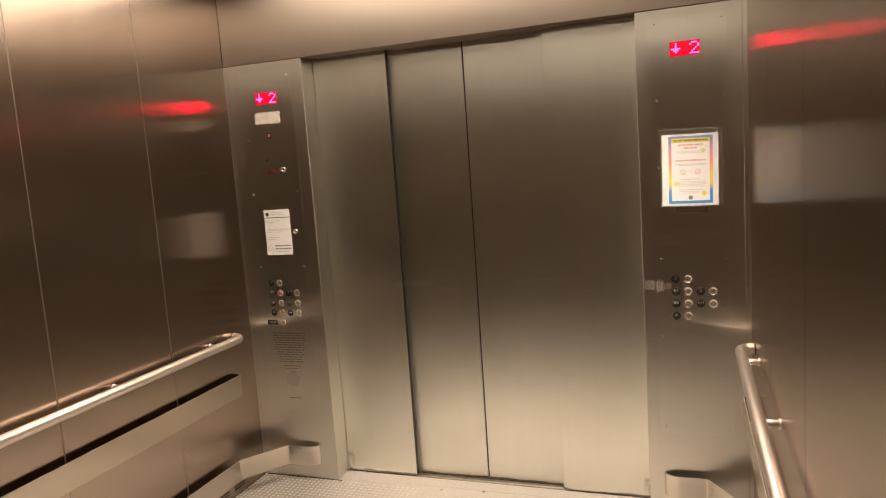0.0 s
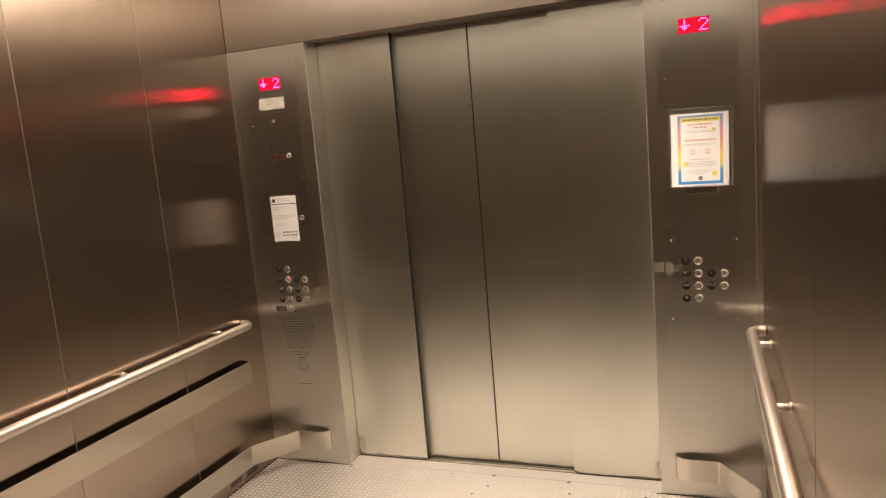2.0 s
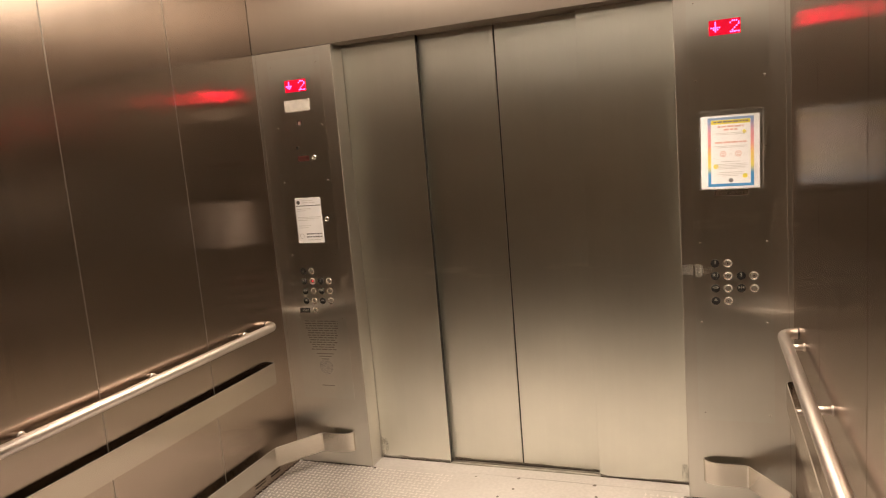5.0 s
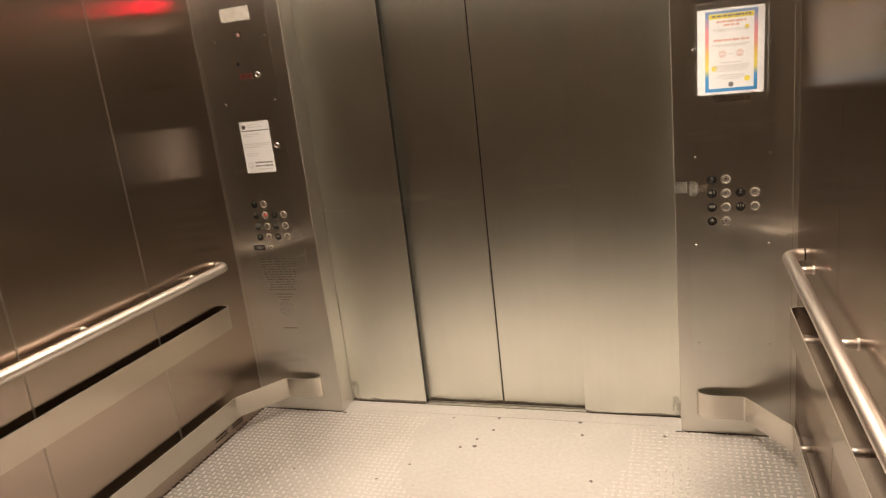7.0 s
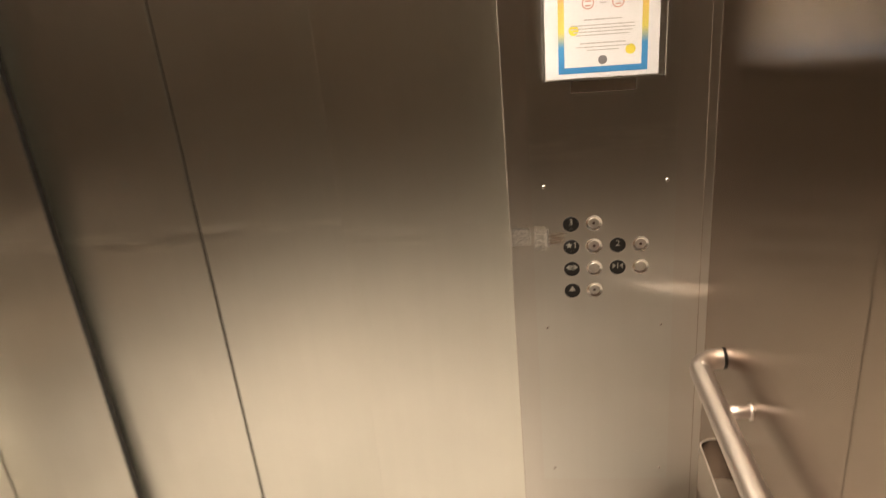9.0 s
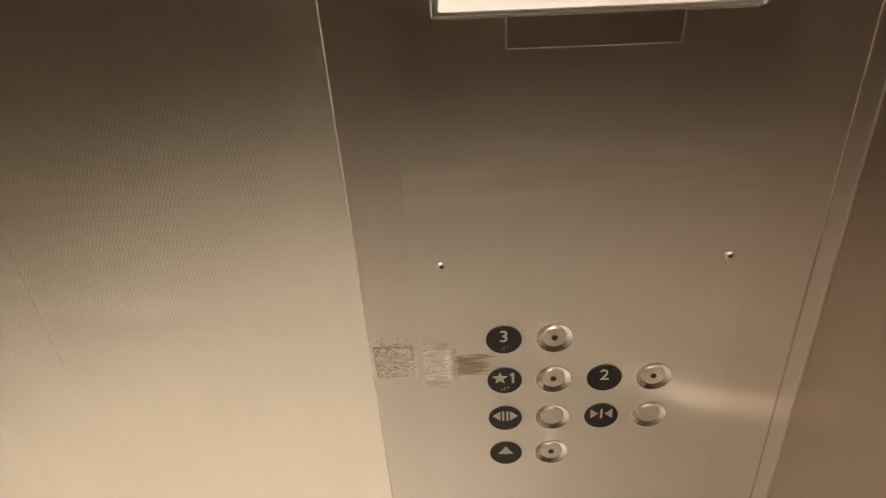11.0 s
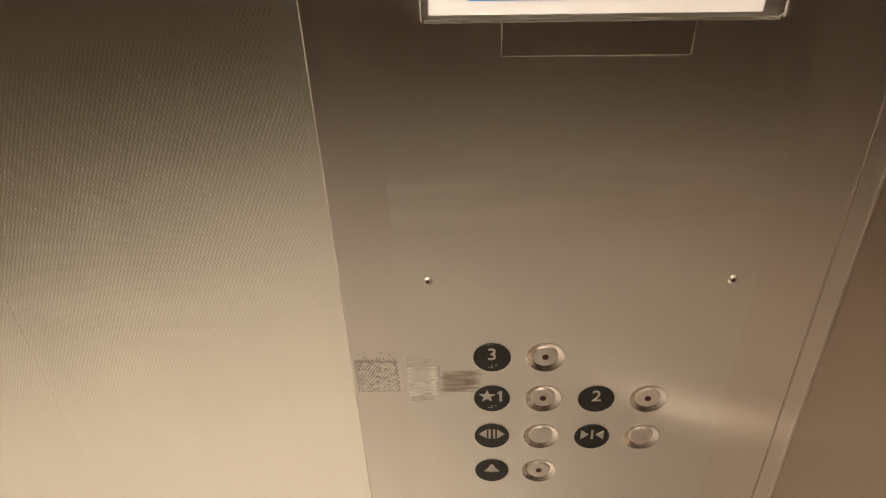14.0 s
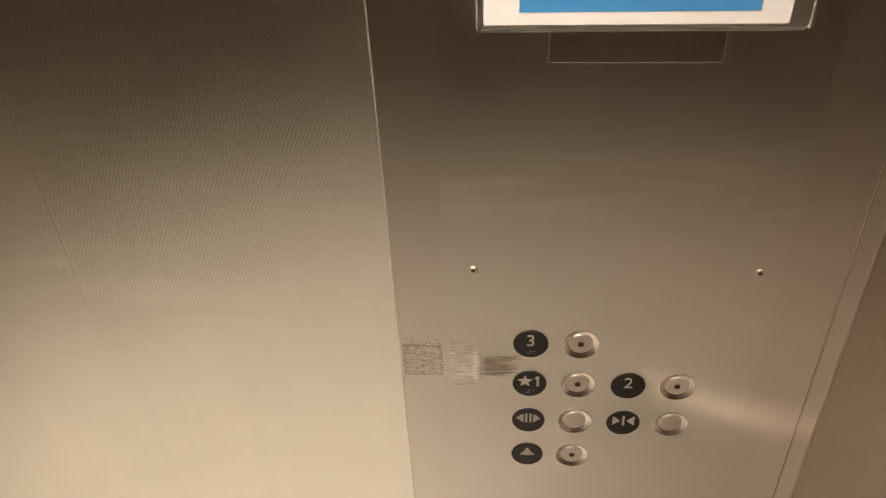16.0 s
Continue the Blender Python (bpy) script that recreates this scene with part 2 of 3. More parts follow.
def tube(bm, points, r, n=16):
    """A round tube along a line of points, with closed ends."""
    pts = [Vector(p) for p in points]
    rings = []
    up = Vector((0, 0, 1))
    for i, p in enumerate(pts):
        d = (pts[min(i + 1, len(pts) - 1)] - pts[max(i - 1, 0)]).normalized()
        u = up if abs(d.z) < 0.9 else Vector((0, 1, 0))
        s = d.cross(u).normalized()
        w = s.cross(d)
        rings.append([bm.verts.new(p + r * (math.cos(2 * math.pi * k / n) * s + math.sin(2 * math.pi * k / n) * w)) for k in range(n)])
    for a, b in zip(rings, rings[1:]):
        for k in range(n):
            j = (k + 1) % n
            bm.faces.new((a[k], a[j], b[j], b[k]))
    bm.faces.new(rings[0])
    bm.faces.new(rings[-1][::-1])
    return bm


def strip(bm, line, z0, z1, thick):
    """An upright flat bar that follows a line on the plan."""
    pts = [Vector((*p, 0)) for p in line]
    rows = []
    for i, p in enumerate(pts):
        d = (pts[min(i + 1, len(pts) - 1)] - pts[max(i - 1, 0)]).normalized()
        s = Vector((-d.y, d.x, 0)) * thick / 2
        rows.append([bm.verts.new((*(p + q).xy, z)) for q, z in ((s, z0), (s, z1), (-s, z1), (-s, z0))])
    for a, b in zip(rows, rows[1:]):
        for k in range(4):
            j = (k + 1) % 4
            bm.faces.new((a[k], a[j], b[j], b[k]))
    bm.faces.new(rows[0])
    bm.faces.new(rows[-1][::-1])
    return bm


def polygon(bm, points, y, depth):
    """A flat shape of (x, z) points, raised from y towards the cab by depth."""
    front = [bm.verts.new((px, y - depth, pz)) for px, pz in points]
    back = [bm.verts.new((px, y, pz)) for px, pz in points]
    bm.faces.new(front)
    bm.faces.new(back[::-1])
    for i in range(len(points)):
        j = (i + 1) % len(points)
        bm.faces.new((front[i], back[i], back[j], front[j]))
    return bm


def letters(name, text, x, y, z, size, material, parent, depth=0.0003, spacing=1.0):
    cu = bpy.data.curves.new(name, "FONT")
    cu.body, cu.size, cu.extrude, cu.align_x, cu.align_y, cu.space_character = text, size, depth, "CENTER", "CENTER", spacing
    cu.resolution_u, cu.offset = 3, 0.0
    tmp = bpy.data.objects.new(name, cu)
    scene.collection.objects.link(tmp)
    me = bpy.data.meshes.new_from_object(tmp.evaluated_get(bpy.context.evaluated_depsgraph_get()))
    bpy.data.objects.remove(tmp)
    bpy.data.curves.remove(cu)
    me.transform(pose(x, y - depth, z, 90))
    base = Vector(parent["base"])
    me.transform(Matrix.Translation(-base))
    me.materials.clear()
    me.materials.append(material)
    ob = new(name, me)
    ob.parent = parent
    ob["base"] = tuple(base)
    return ob


# ---- setting: floor, walls, transom, ceiling ----
floor = whole("floor", boxed(-WX - 0.05, WX + 0.05, BACK - 0.05, 0.03, -0.06, 0.0), FLOOR,
              "worn beige metal tread-plate floor of the lift cab", "floor", "structure")
floor["base"] = (0.0, 0.0, 0.0)

sill = whole("door_sill", boxed(-1.0, 1.0, 0.0305, 0.113, -0.05, 0.0006), FLOOR, "worn aluminium door sill with guide grooves", "sill", "structure")
sill["base"] = (0.0, 0.0, 0.0)
part("sill_rail", boxed(-1.0, 1.0, 0.118, 0.138, -0.05, 0.001), SILL, sill)
part("sill_rail", boxed(-1.0, 1.0, 0.147, 0.153, -0.05, 0.001), SILL, sill)
part("sill_rail", boxed(-1.0, 1.0, 0.175, 0.26, -0.05, 0.001), SILL, sill)
part("groove_bed", boxed(-1.0, 1.0, 0.034, 0.26, -0.08, -0.052), STEEL_DARK, sill)

SEAMS = {-1: [0.004, -0.59, -1.19, -1.79, -2.39, -2.99, BACK + 0.004], 1: [0.004, -0.67, -1.36, -2.05, -2.74, BACK + 0.004]}


def side_wall(name, s):
    """Steel panels with narrow open seams over a backing sheet, a base strip with vent slots below."""
    w = thing(name, (s * WX, BACK / 2, 0), "brushed stainless steel side wall of joined upright panels", "wall", kind="structure")
    part("backing", boxed(s * (WX + 0.012), s * (WX + 0.05), BACK - 0.05, 0.05, -0.02, TOP), STEEL_DARK, w)
    gap = 0.0018 if s < 0 else 0.0003
    for a, b in zip(SEAMS[s], SEAMS[s][1:]):
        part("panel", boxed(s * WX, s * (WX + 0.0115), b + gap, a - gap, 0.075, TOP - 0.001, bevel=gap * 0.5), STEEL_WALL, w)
    for a in SEAMS[s][1:-1]:
        part("seam_strip", boxed(s * (WX - 0.0008), s * (WX + 0.004), a - gap * 0.9, a + gap * 0.9, 0.075, TOP - 0.002), EDGE_DIM, w, "thin rubbed joint strip")
    bm = bmesh.new()
    slots = [(-0.185, 0.085), (-0.31, 0.085), (-0.86, 0.085), (-0.985, 0.085), (-1.6, 0.085), (-1.725, 0.085)]
    ys = [0.0]
    for y, l in slots:
        ys += [y, y - l]
    ys.append(BACK)
    x0, x1 = s * (WX - 0.002), s * (WX + 0.010)
    box(bm, x0, x1, BACK, 0.0, 0.002, 0.029)
    box(bm, x0, x1, BACK, 0.0, 0.036, 0.043)
    box(bm, x0, x1, BACK, 0.0, 0.050, 0.074)
    for a, b in zip(ys[0::2], ys[1::2]):
        box(bm, x0, x1, b, a, 0.029, 0.036)
        box(bm, x0, x1, b, a, 0.043, 0.050)
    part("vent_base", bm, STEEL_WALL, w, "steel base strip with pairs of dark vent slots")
    return w


wall_left = side_wall("wall_left", -1)
wall_right = side_wall("wall_right", 1)
# out of view; made dark so that the steel mirrors a dark band
wall_rear = thing("wall_rear", (0, BACK, 0), "unseen rear wall of the cab, dark brown to darken reflections", "wall", kind="structure")
for i in range(4):
    part("panel", boxed(-WX + 0.604 * i + 0.0014, -WX + 0.604 * (i + 1) - 0.0014, BACK - 0.012, BACK, 0.002, TOP - 0.001, bevel=0.0012), REAR_DARK, wall_rear)
part("backing", boxed(-WX - 0.05, WX + 0.05, BACK - 0.05, BACK - 0.0125, -0.02, TOP), STEEL_DARK, wall_rear)

ceiling = whole("ceiling", boxed(-WX - 0.05, WX + 0.05, BACK - 0.05, 0.3, TOP, TOP + 0.05), CEILING,
                "pale painted ceiling of the lift cab", "ceiling", "structure")
transom = thing("transom", (0, 0, HEAD), "brushed stainless steel transom over the lift doors", "transom", kind="structure")
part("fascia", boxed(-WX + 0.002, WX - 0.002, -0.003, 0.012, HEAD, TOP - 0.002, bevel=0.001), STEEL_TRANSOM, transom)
# underside takes the darker transom steel in place of its shade
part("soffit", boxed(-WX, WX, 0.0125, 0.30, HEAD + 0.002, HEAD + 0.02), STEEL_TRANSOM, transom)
part("head_backing", boxed(-WX, WX, 0.29, 0.31, -0.05, TOP), STEEL_DARK, transom)


def column(name, x_in, s):
    """The front return beside the doors: face, jamb return, and a thin reveal at the side wall."""
    c = thing(name, ((x_in + s * WX) / 2, 0, 0), "brushed stainless steel front return beside the doors", "column", kind="structure")
    out = s * 1.1860
    part("column_face", boxed(min(x_in, out), max(x_in, out), -0.0026, 0.014, 0.003, HEAD - 0.003, bevel=0.0015, seg=3), STEEL_COLUMN, c)
    part("jamb_return", boxed(x_in, x_in + s * 0.014, 0.0145, 0.112, 0.003, HEAD - 0.003), STEEL_COLUMN, c)
    part("reveal", boxed(s * 1.1862, s * (WX + 0.01), -0.0022, 0.013, 0.003, HEAD - 0.003), STEEL_COLUMN, c)
    part("joint_bead", boxed(s * 1.1855, s * 1.1867, -0.0030, 0.0, 0.003, HEAD - 0.003), BEAD, c, "thin pale joint line")
    part("corner_bead", boxed(s * (WX - 0.0015), s * (WX + 0.002), -0.0035, 0.0006, 0.003, HEAD - 0.003), BEAD, c, "pale bead in the corner")
    part("column_core", boxed(min(x_in + s * 0.02, s * WX), max(x_in + s * 0.02, s * WX), 0.0145, 0.10, 0.0, HEAD - 0.003), STEEL_DARK, c)
    return c


column_left = column("column_left", JL, -1)
column_right = column("column_right", JR, 1)

doors = thing("door_1", (0.007, 0.13, 0), "closed four-leaf brushed stainless steel lift doors", "lift door", kind="structure")
LEAVES = [(-0.86, -0.373, 0.116, 0.140), (-0.40, -0.0044, 0.160, 0.182), (0.0024, 0.42, 0.160, 0.182), (0.382, 0.87, 0.112, 0.140)]
for a, b, y0, y1 in LEAVES:
    part("door_leaf", boxed(a, b, y0, y1, 0.006, HEAD + 0.03, bevel=0.0015), STEEL_DOOR, doors)
part("gap_strip", boxed(-0.0043, 0.0023, 0.168, 0.180, 0.006, HEAD + 0.03), BLACK, doors, "black strip in the gap between the leaves")
# black strip in place of the shadow gap where the leaves overlap
part("gap_strip", boxed(-0.3729, -0.3700, 0.1185, 0.1400, 0.006, HEAD + 0.03), BLACK, doors, "black strip in the gap between the leaves")


# ---- ceiling lights: out of view, placed to suit the reflections ----
def ceiling_light(x, y, wx, wy, spots):
    t = thing("ceiling_light", (x, y, TOP), "unseen lit flush ceiling light panel with pale diffuser", "ceiling light", "cab ceiling lights")
    bm = bmesh.new()
    for sx in (-1, 1):
        box(bm, x + sx * wx / 2, x + sx * (wx / 2 + 0.02), y - wy / 2 - 0.02, y + wy / 2 + 0.02, TOP - 0.018, TOP)
        box(bm, x - wx / 2, x + wx / 2, y + sx * wy / 2, y + sx * (wy / 2 + 0.02), TOP - 0.018, TOP)
    part("frame", bm, STEEL_TUBE, t)
    part("diffuser", boxed(x - wx / 2, x + wx / 2, y - wy / 2, y + wy / 2, TOP - 0.012, TOP - 0.004), LAMP if spots else LAMP_DIM, t)
    if not spots:
        return t
    # unseen spots added under the panel to brighten the floor
    lamp_data = bpy.data.lights.new("fill_spot", "SPOT")
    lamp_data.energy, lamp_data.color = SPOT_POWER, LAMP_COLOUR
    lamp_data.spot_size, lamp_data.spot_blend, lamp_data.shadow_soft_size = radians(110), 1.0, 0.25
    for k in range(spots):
        lamp_ob = new("fill_spot", lamp_data)
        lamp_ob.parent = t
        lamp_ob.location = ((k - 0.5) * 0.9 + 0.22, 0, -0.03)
    return t


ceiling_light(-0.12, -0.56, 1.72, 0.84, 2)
# weak rear panel, added to brighten the reflections at the door tops
ceiling_light(0.0, -2.72, 1.9, 0.7, 0)


# ---- handrails and bumper rails ----
def arc(cx, cy, r, a0, a1, n=8):
    return [(cx + r * math.cos(radians(a0 + (a1 - a0) * i / n)), cy + r * math.sin(radians(a0 + (a1 - a0) * i / n))) for i in range(n + 1)]


def handrail(s):
    h = thing("handrail", (s * WX, -1.7, 0.79), "satin stainless steel tubular handrail on the cab wall", "handrail", "cab handrails")
    x, z, r = s * 1.148, 0.788, 0.021
    rad = 0.050
    pts = [(x, BACK + 0.1, z), (x, -0.7, z), (x, -0.149 - rad, z)]
    for ax, ay in arc(0, 0, rad, 0, 90, 8):
        pts.append((x + s * (rad - ax), -0.149 - rad + ay, z))
    pts.append((s * (WX - 0.004), -0.149, z))
    part("tube", tube(bmesh.new(), pts, r, 20), STEEL_TUBE, h, smooth=True)
    part("end_collar", tube(bmesh.new(), [(s * (WX - 0.0040), -0.149, z), (s * (WX - 0.0005), -0.149, z)], r + 0.001, 20), BLACK, h, "black joint ring at the rail's end", True)
    for y in (-0.33, -0.93, -1.51, -2.1, -2.7, -3.25):
        b = part("bracket", tube(bmesh.new(), [(x + s * 0.012, y, z), (s * (WX + 0.003), y, z)], 0.0115, 16), STEEL_TUBE, h, smooth=True)
        part("flange", tube(bmesh.new(), [(s * (WX - 0.005), y, z), (s * (WX + 0.002), y, z)], 0.0155, 20), STEEL_TUBE, b, smooth=True)
    return h


def upper_bumper(s):
    h = thing("bumper_rail", (s * WX, -1.7, 0.55), "flat stainless steel bumper rail standing off the wall at waist height", "bumper rail", "cab bumper rails")
    x = -1.162 if s < 0 else 1.157
    line = [(x, BACK + 0.1), (x, -0.190)] + [(x + s * 0.02 * (1 - math.cos(radians(a))), -0.190 + 0.02 * math.sin(radians(a))) for a in (30, 60, 90)] + [(s * (WX - 0.03), -0.168), (s * (WX + 0.002), -0.166)]
    part("plate", strip(bmesh.new(), line, 0.500, 0.603, 0.004), STEEL_RAIL, h)
    # thin pale strip for the highlight on the plate's top edge
    part("pale_edge", strip(bmesh.new(), line, 0.6031, 0.6042, 0.0034), EDGE_LIGHT, h, "pale painted highlight along the top edge")
    zs = 0.572 if s > 0 else 0.522
    for y in (-0.40, -1.06, -1.72, -2.38, -3.04):
        part("standoff", tube(bmesh.new(), [(x + s * 0.002, y, zs), (s * (WX + 0.002), y, zs)], 0.011, 12), STEEL_TUBE, h, smooth=True)
    return h


def lower_bumper(s, tip, curl, knee):
    h = thing("bumper_rail", (s * WX, -1.7, 0.13), "low flat steel bumper rail bent round the corner and curled inwards", "bumper rail", "cab bumper rails")
    x = s * 1.163
    line = [(x, BACK + 0.1), (x, -0.262), (x - s * 0.004, -0.248), (knee + s * 0.004, -0.047), (knee - s * 0.004, -0.042), (curl, -0.042)]
    for i in range(1, 17):
        a = radians(90 * i / 16)
        line.append((curl + (tip - curl) * math.sin(a), -0.042 + 0.043 * (1 - math.cos(a))))
    part("plate", strip(bmesh.new(), line, 0.087, 0.185, 0.004), STEEL_PLATE, h)
    # top-edge highlight as a pale strip, as on the upper rail
    part("pale_edge", strip(bmesh.new(), line, 0.1851, 0.1862, 0.0034), EDGE_LIGHT, h, "pale painted highlight along the top edge")
    zs = 0.150 if s > 0 else 0.108
    for y in (-0.34, -1.0, -1.66, -2.32, -2.98):
        part("standoff", tube(bmesh.new(), [(x + s * 0.002, y, zs), (s * (WX + 0.002), y, zs)], 0.011, 12), STEEL_TUBE, h, smooth=True)
    return h


for s in (-1, 1):
    handrail(s)
    upper_bumper(s)
lower_bumper(-1, -0.852, -0.918, -1.020)
lower_bumper(1, 0.848, 0.916, 1.020)


# ---- car operating panels ----
def screw(parent, x, z, y=-0.003, r=0.0042):
    ob = part("screw", lathe(bmesh.new(), x, y, z, [(r, -0.001), (r, 0.0006), (r * 0.7, 0.0017), (r * 0.45, 0.0018), (r * 0.4, 0.0006), (0, 0.0006)], 14), STEEL_CAP, parent, smooth=False)
    part("socket", disc(bmesh.new(), x, y - 0.0004, z, r * 0.42, 0.0006, 10), HOLE, ob, "dark socket")


BORE = 0.0174
BORES = {False: [], True: []}


def push_button(parent, x, z, y, hole, lit=False):
    b = part("button", lathe(bmesh.new(), x, y, z, [(BORE, -0.0042), (BORE, 0.0004), (BORE - 0.0004, 0.0006), (0.0166, 0.0004), (0.0112, -0.0015)], 56), STEEL_RING, parent, "dished turned steel button ring")
    part("cap", lathe(bmesh.new(), x, y, z, [(0.0112, -0.0034), (0.0112, -0.0008), (0.0108, -0.0004), (0, -0.0004)], 32), STEEL_FLAT, b)
    BORES[x > 0].append((x, z))
    if hole:
        part("lens", disc(bmesh.new(), x, y + 0.0005, z, 0.0036 if lit else 0.0030, 0.0007, 16), RED_LENS if lit else HOLE, b, "small lit red lens" if lit else "small dark lens")


def star(x, z, r):
    return [(x + (r if i % 2 == 0 else r * 0.42) * math.sin(math.pi * i / 5), z + (r if i % 2 == 0 else r * 0.42) * math.cos(math.pi * i / 5)) for i in range(10)]


def marker(parent, x, z, y, sign):
    m = part("marker_plate", lathe(bmesh.new(), x, y, z, [(0.0170, -0.001), (0.0170, 0.0006), (0.0164, 0.0012), (0, 0.0012)], 36), BLACK, parent, "round black enamel marker plate")
    f, d = y - 0.0011, 0.0007
    zc = z + 0.004
    if sign in ("3", "2"):
        letters("numeral", sign, x, f, zc, 0.0195, LEGEND, m)
    elif sign == "1":
        part("numeral", polygon(bmesh.new(), [(x + a, zc + b) for a, b in ((0.0070, -0.0064), (0.0094, -0.0064), (0.0094, 0.0066), (0.0076, 0.0066), (0.0050, 0.0044), (0.0054, 0.0028), (0.0070, 0.0038))], f, d), LEGEND, m)
        part("star", polygon(bmesh.new(), star(x - 0.0045, zc, 0.0078), f, d), LEGEND, m)
    elif sign in ("open", "close"):
        k = 1 if sign == "open" else -1
        for sx in (-1, 1):
            a, b = (0.0125, 0.0050) if k == 1 else (0.0035, 0.0110)
            part("arrow", polygon(bmesh.new(), [(x + sx * a, zc), (x + sx * b, zc + 0.0062), (x + sx * b, zc - 0.0062)], f, d), LEGEND, m)
        for bx in ((-0.0022, 0.0022) if k == 1 else (0.0,)):
            part("bar", boxed(x + bx - 0.0011, x + bx + 0.0011, f - d, f, zc - 0.0062, zc + 0.0062), LEGEND, m)
    elif sign == "bell":
        pts = [(-0.0078, -0.0040), (-0.0030, 0.0020), (-0.0014, 0.0058), (0.0, 0.0066), (0.0014, 0.0058), (0.0030, 0.0020), (0.0078, -0.0040), (0.0018, -0.0040), (0.0, -0.0058), (-0.0018, -0.0040)]
        part("bell", polygon(bmesh.new(), [(x + a, zc + b) for a, b in pts], f, d), LEGEND, m)
    elif sign == "bar":
        part("bar", boxed(x - 0.009, x + 0.009, f - d, f, zc - 0.005, zc + 0.001), LEGEND, m)
    bm = bmesh.new()
    for i, j in ((-1, 0), (0, 0), (0, 1), (1.4, 1)) if sign in ("3", "1") else ():
        lathe(bm, x + 0.0026 * i, f, z - 0.0112 + 0.0026 * j, [(0.0007, 0), (0.0005, 0.0005), (0, 0.0006)], 8)
    if len(bm.verts):
        part("braille", bm, LEGEND, m)
    else:
        bm.free()


DIGIT = ["01110", "10001", "00001", "00010", "00100", "01000", "11111"]
ARROW = ["00100", "00100", "00100", "11111", "01110", "00100", "00000"]


def display(parent, x0, x1, z0, z1):
    d = part("display", boxed(x0, x1, -0.0062, -0.001, z0, z1, bevel=0.001), RED_BACK, parent, "lit red floor display window")
    w, hgt = x1 - x0, z1 - z0
    for rows, fx in ((ARROW, 0.05), (DIGIT, 0.655)):
        bm = bmesh.new()
        px, pz = w * 0.064, hgt * 0.118
        for j, row in enumerate(rows):
            for i, c in enumerate(row):
                if c == "1":
                    cx, cz = x0 + w * fx + px * (i + 0.5), z1 - hgt * 0.09 - pz * (j + 0.5)
                    box(bm, cx - px * 0.36, cx + px * 0.36, -0.0069, -0.0064, cz - pz * 0.38, cz + pz * 0.38)
        part("lit_numeral" if rows is DIGIT else "lit_arrow", bm, RED_DOT, d, "pale red dot-matrix sign")


def operating_panel(xc, label):
    t = thing("car_operating_panel", (xc, 0, 1.2), label, "control panel", "car operating panels")
    t_face = part("faceplate", boxed(xc - 0.148, xc + 0.148, -0.003, -0.0004, 0.362, 2.094), STEEL_FACE, t)
    return t, t_face


def pierce(ob, spots, y0, y1):
    """Cuts round bores for the buttons through a plate."""
    bm = bmesh.new()
    for x, z in spots:
        disc(bm, x, y1, z, BORE, y1 - y0, 40)
    cutter = part("cutter", bm, BLACK)
    cutter.matrix_world = Matrix.Translation(-Vector(ob["base"]))
    tool = ob.modifiers.new("bores", "BOOLEAN")
    tool.object, tool.operation, tool.solver = cutter, "DIFFERENCE", "EXACT"
    kept = ob.matrix_basis.copy(), ob.parent
    ob.parent, ob.matrix_basis = None, Matrix()
    bpy.context.view_layer.update()
    me = bpy.data.meshes.new_from_object(ob.evaluated_get(bpy.context.evaluated_depsgraph_get()))
    ob.modifiers.clear()
    ob.data = me
    ob.matrix_basis, ob.parent = kept[0], kept[1]
    bpy.data.objects.remove(cutter)


F = -0.003
right, right_face = operating_panel(0.982, "tall brushed steel control panel with seven buttons and red display")
display(right, 0.9165, 1.0305, 1.941, 1.999)
for z, x0, x1 in ((2.075, 0.861, 1.112), (1.775, 0.861, 1.112), (1.504, 0.861, 1.112), (1.124, 0.861, 1.112), (0.790, 0.857, 1.107), (0.395, 0.861, 1.112)):
    for x in (x0, x1):
        screw(right, x, z)
for x, z, sign in ((0.915, 1.0380, "3"), (0.915, 0.9858, "1"), (1.0125, 0.9858, "2"), (0.915, 0.9337, "open"), (1.0125, 0.9337, "close"), (0.915, 0.8815, "bell")):
    marker(right, x, z, F, sign)
    push_button(right, x + 0.048, z, F, sign not in ("open", "close"))

left, left_face = operating_panel(-0.974, "tall brushed steel control panel with buttons, keyholes and red display")
display(left, -1.032, -0.914, 1.930, 1.988)
for z in (2.060, 1.762, 1.492, 1.120, 0.791):
    for x in (-1.100, -0.848):
        screw(left, x, z)
for x, z, sign in ((-1.047, 1.037, "3"), (-1.047, 0.985, "1"), (-0.951, 0.985, "2"), (-1.047, 0.933, "open"), (-0.951, 0.933, "close"), (-1.047, 0.882, "bell"), (-0.951, 0.882, "bar")):
    marker(left, x, z, F, sign)
    push_button(left, x + 0.048, z, F, sign not in ("open", "close"), lit=sign == "1")
plate = part("help_plate", boxed(-1.092, -1.031, F - 0.0012, F, 0.8195, 0.845, bevel=0.0005), BLACK, left, "black oblong marker plate with pale lettering")
letters("lettering", "HELP", -1.056, F - 0.0012, 0.832, 0.0165, LEGEND, plate)
push_button(left, -1.000, 0.832, F, True)
for side, face, post in ((False, left_face, column_left), (True, right_face, column_right)):
    pierce(face, BORES[side], -0.012, 0.004)
    pierce(next(o for o in post.children if o.name.startswith("column_face")), BORES[side], -0.012, 0.006)
part("label_plate", boxed(-1.047, -0.903, F - 0.001, F, 1.836, 1.892, bevel=0.0005), LABEL_PALE, left, "pale blank label plate")
lamp = part("indicator", boxed(-0.986, -0.963, F - 0.001, F, 1.767, 1.792, bevel=0.0005), HOLE, left, "small square indicator with pale red sign")
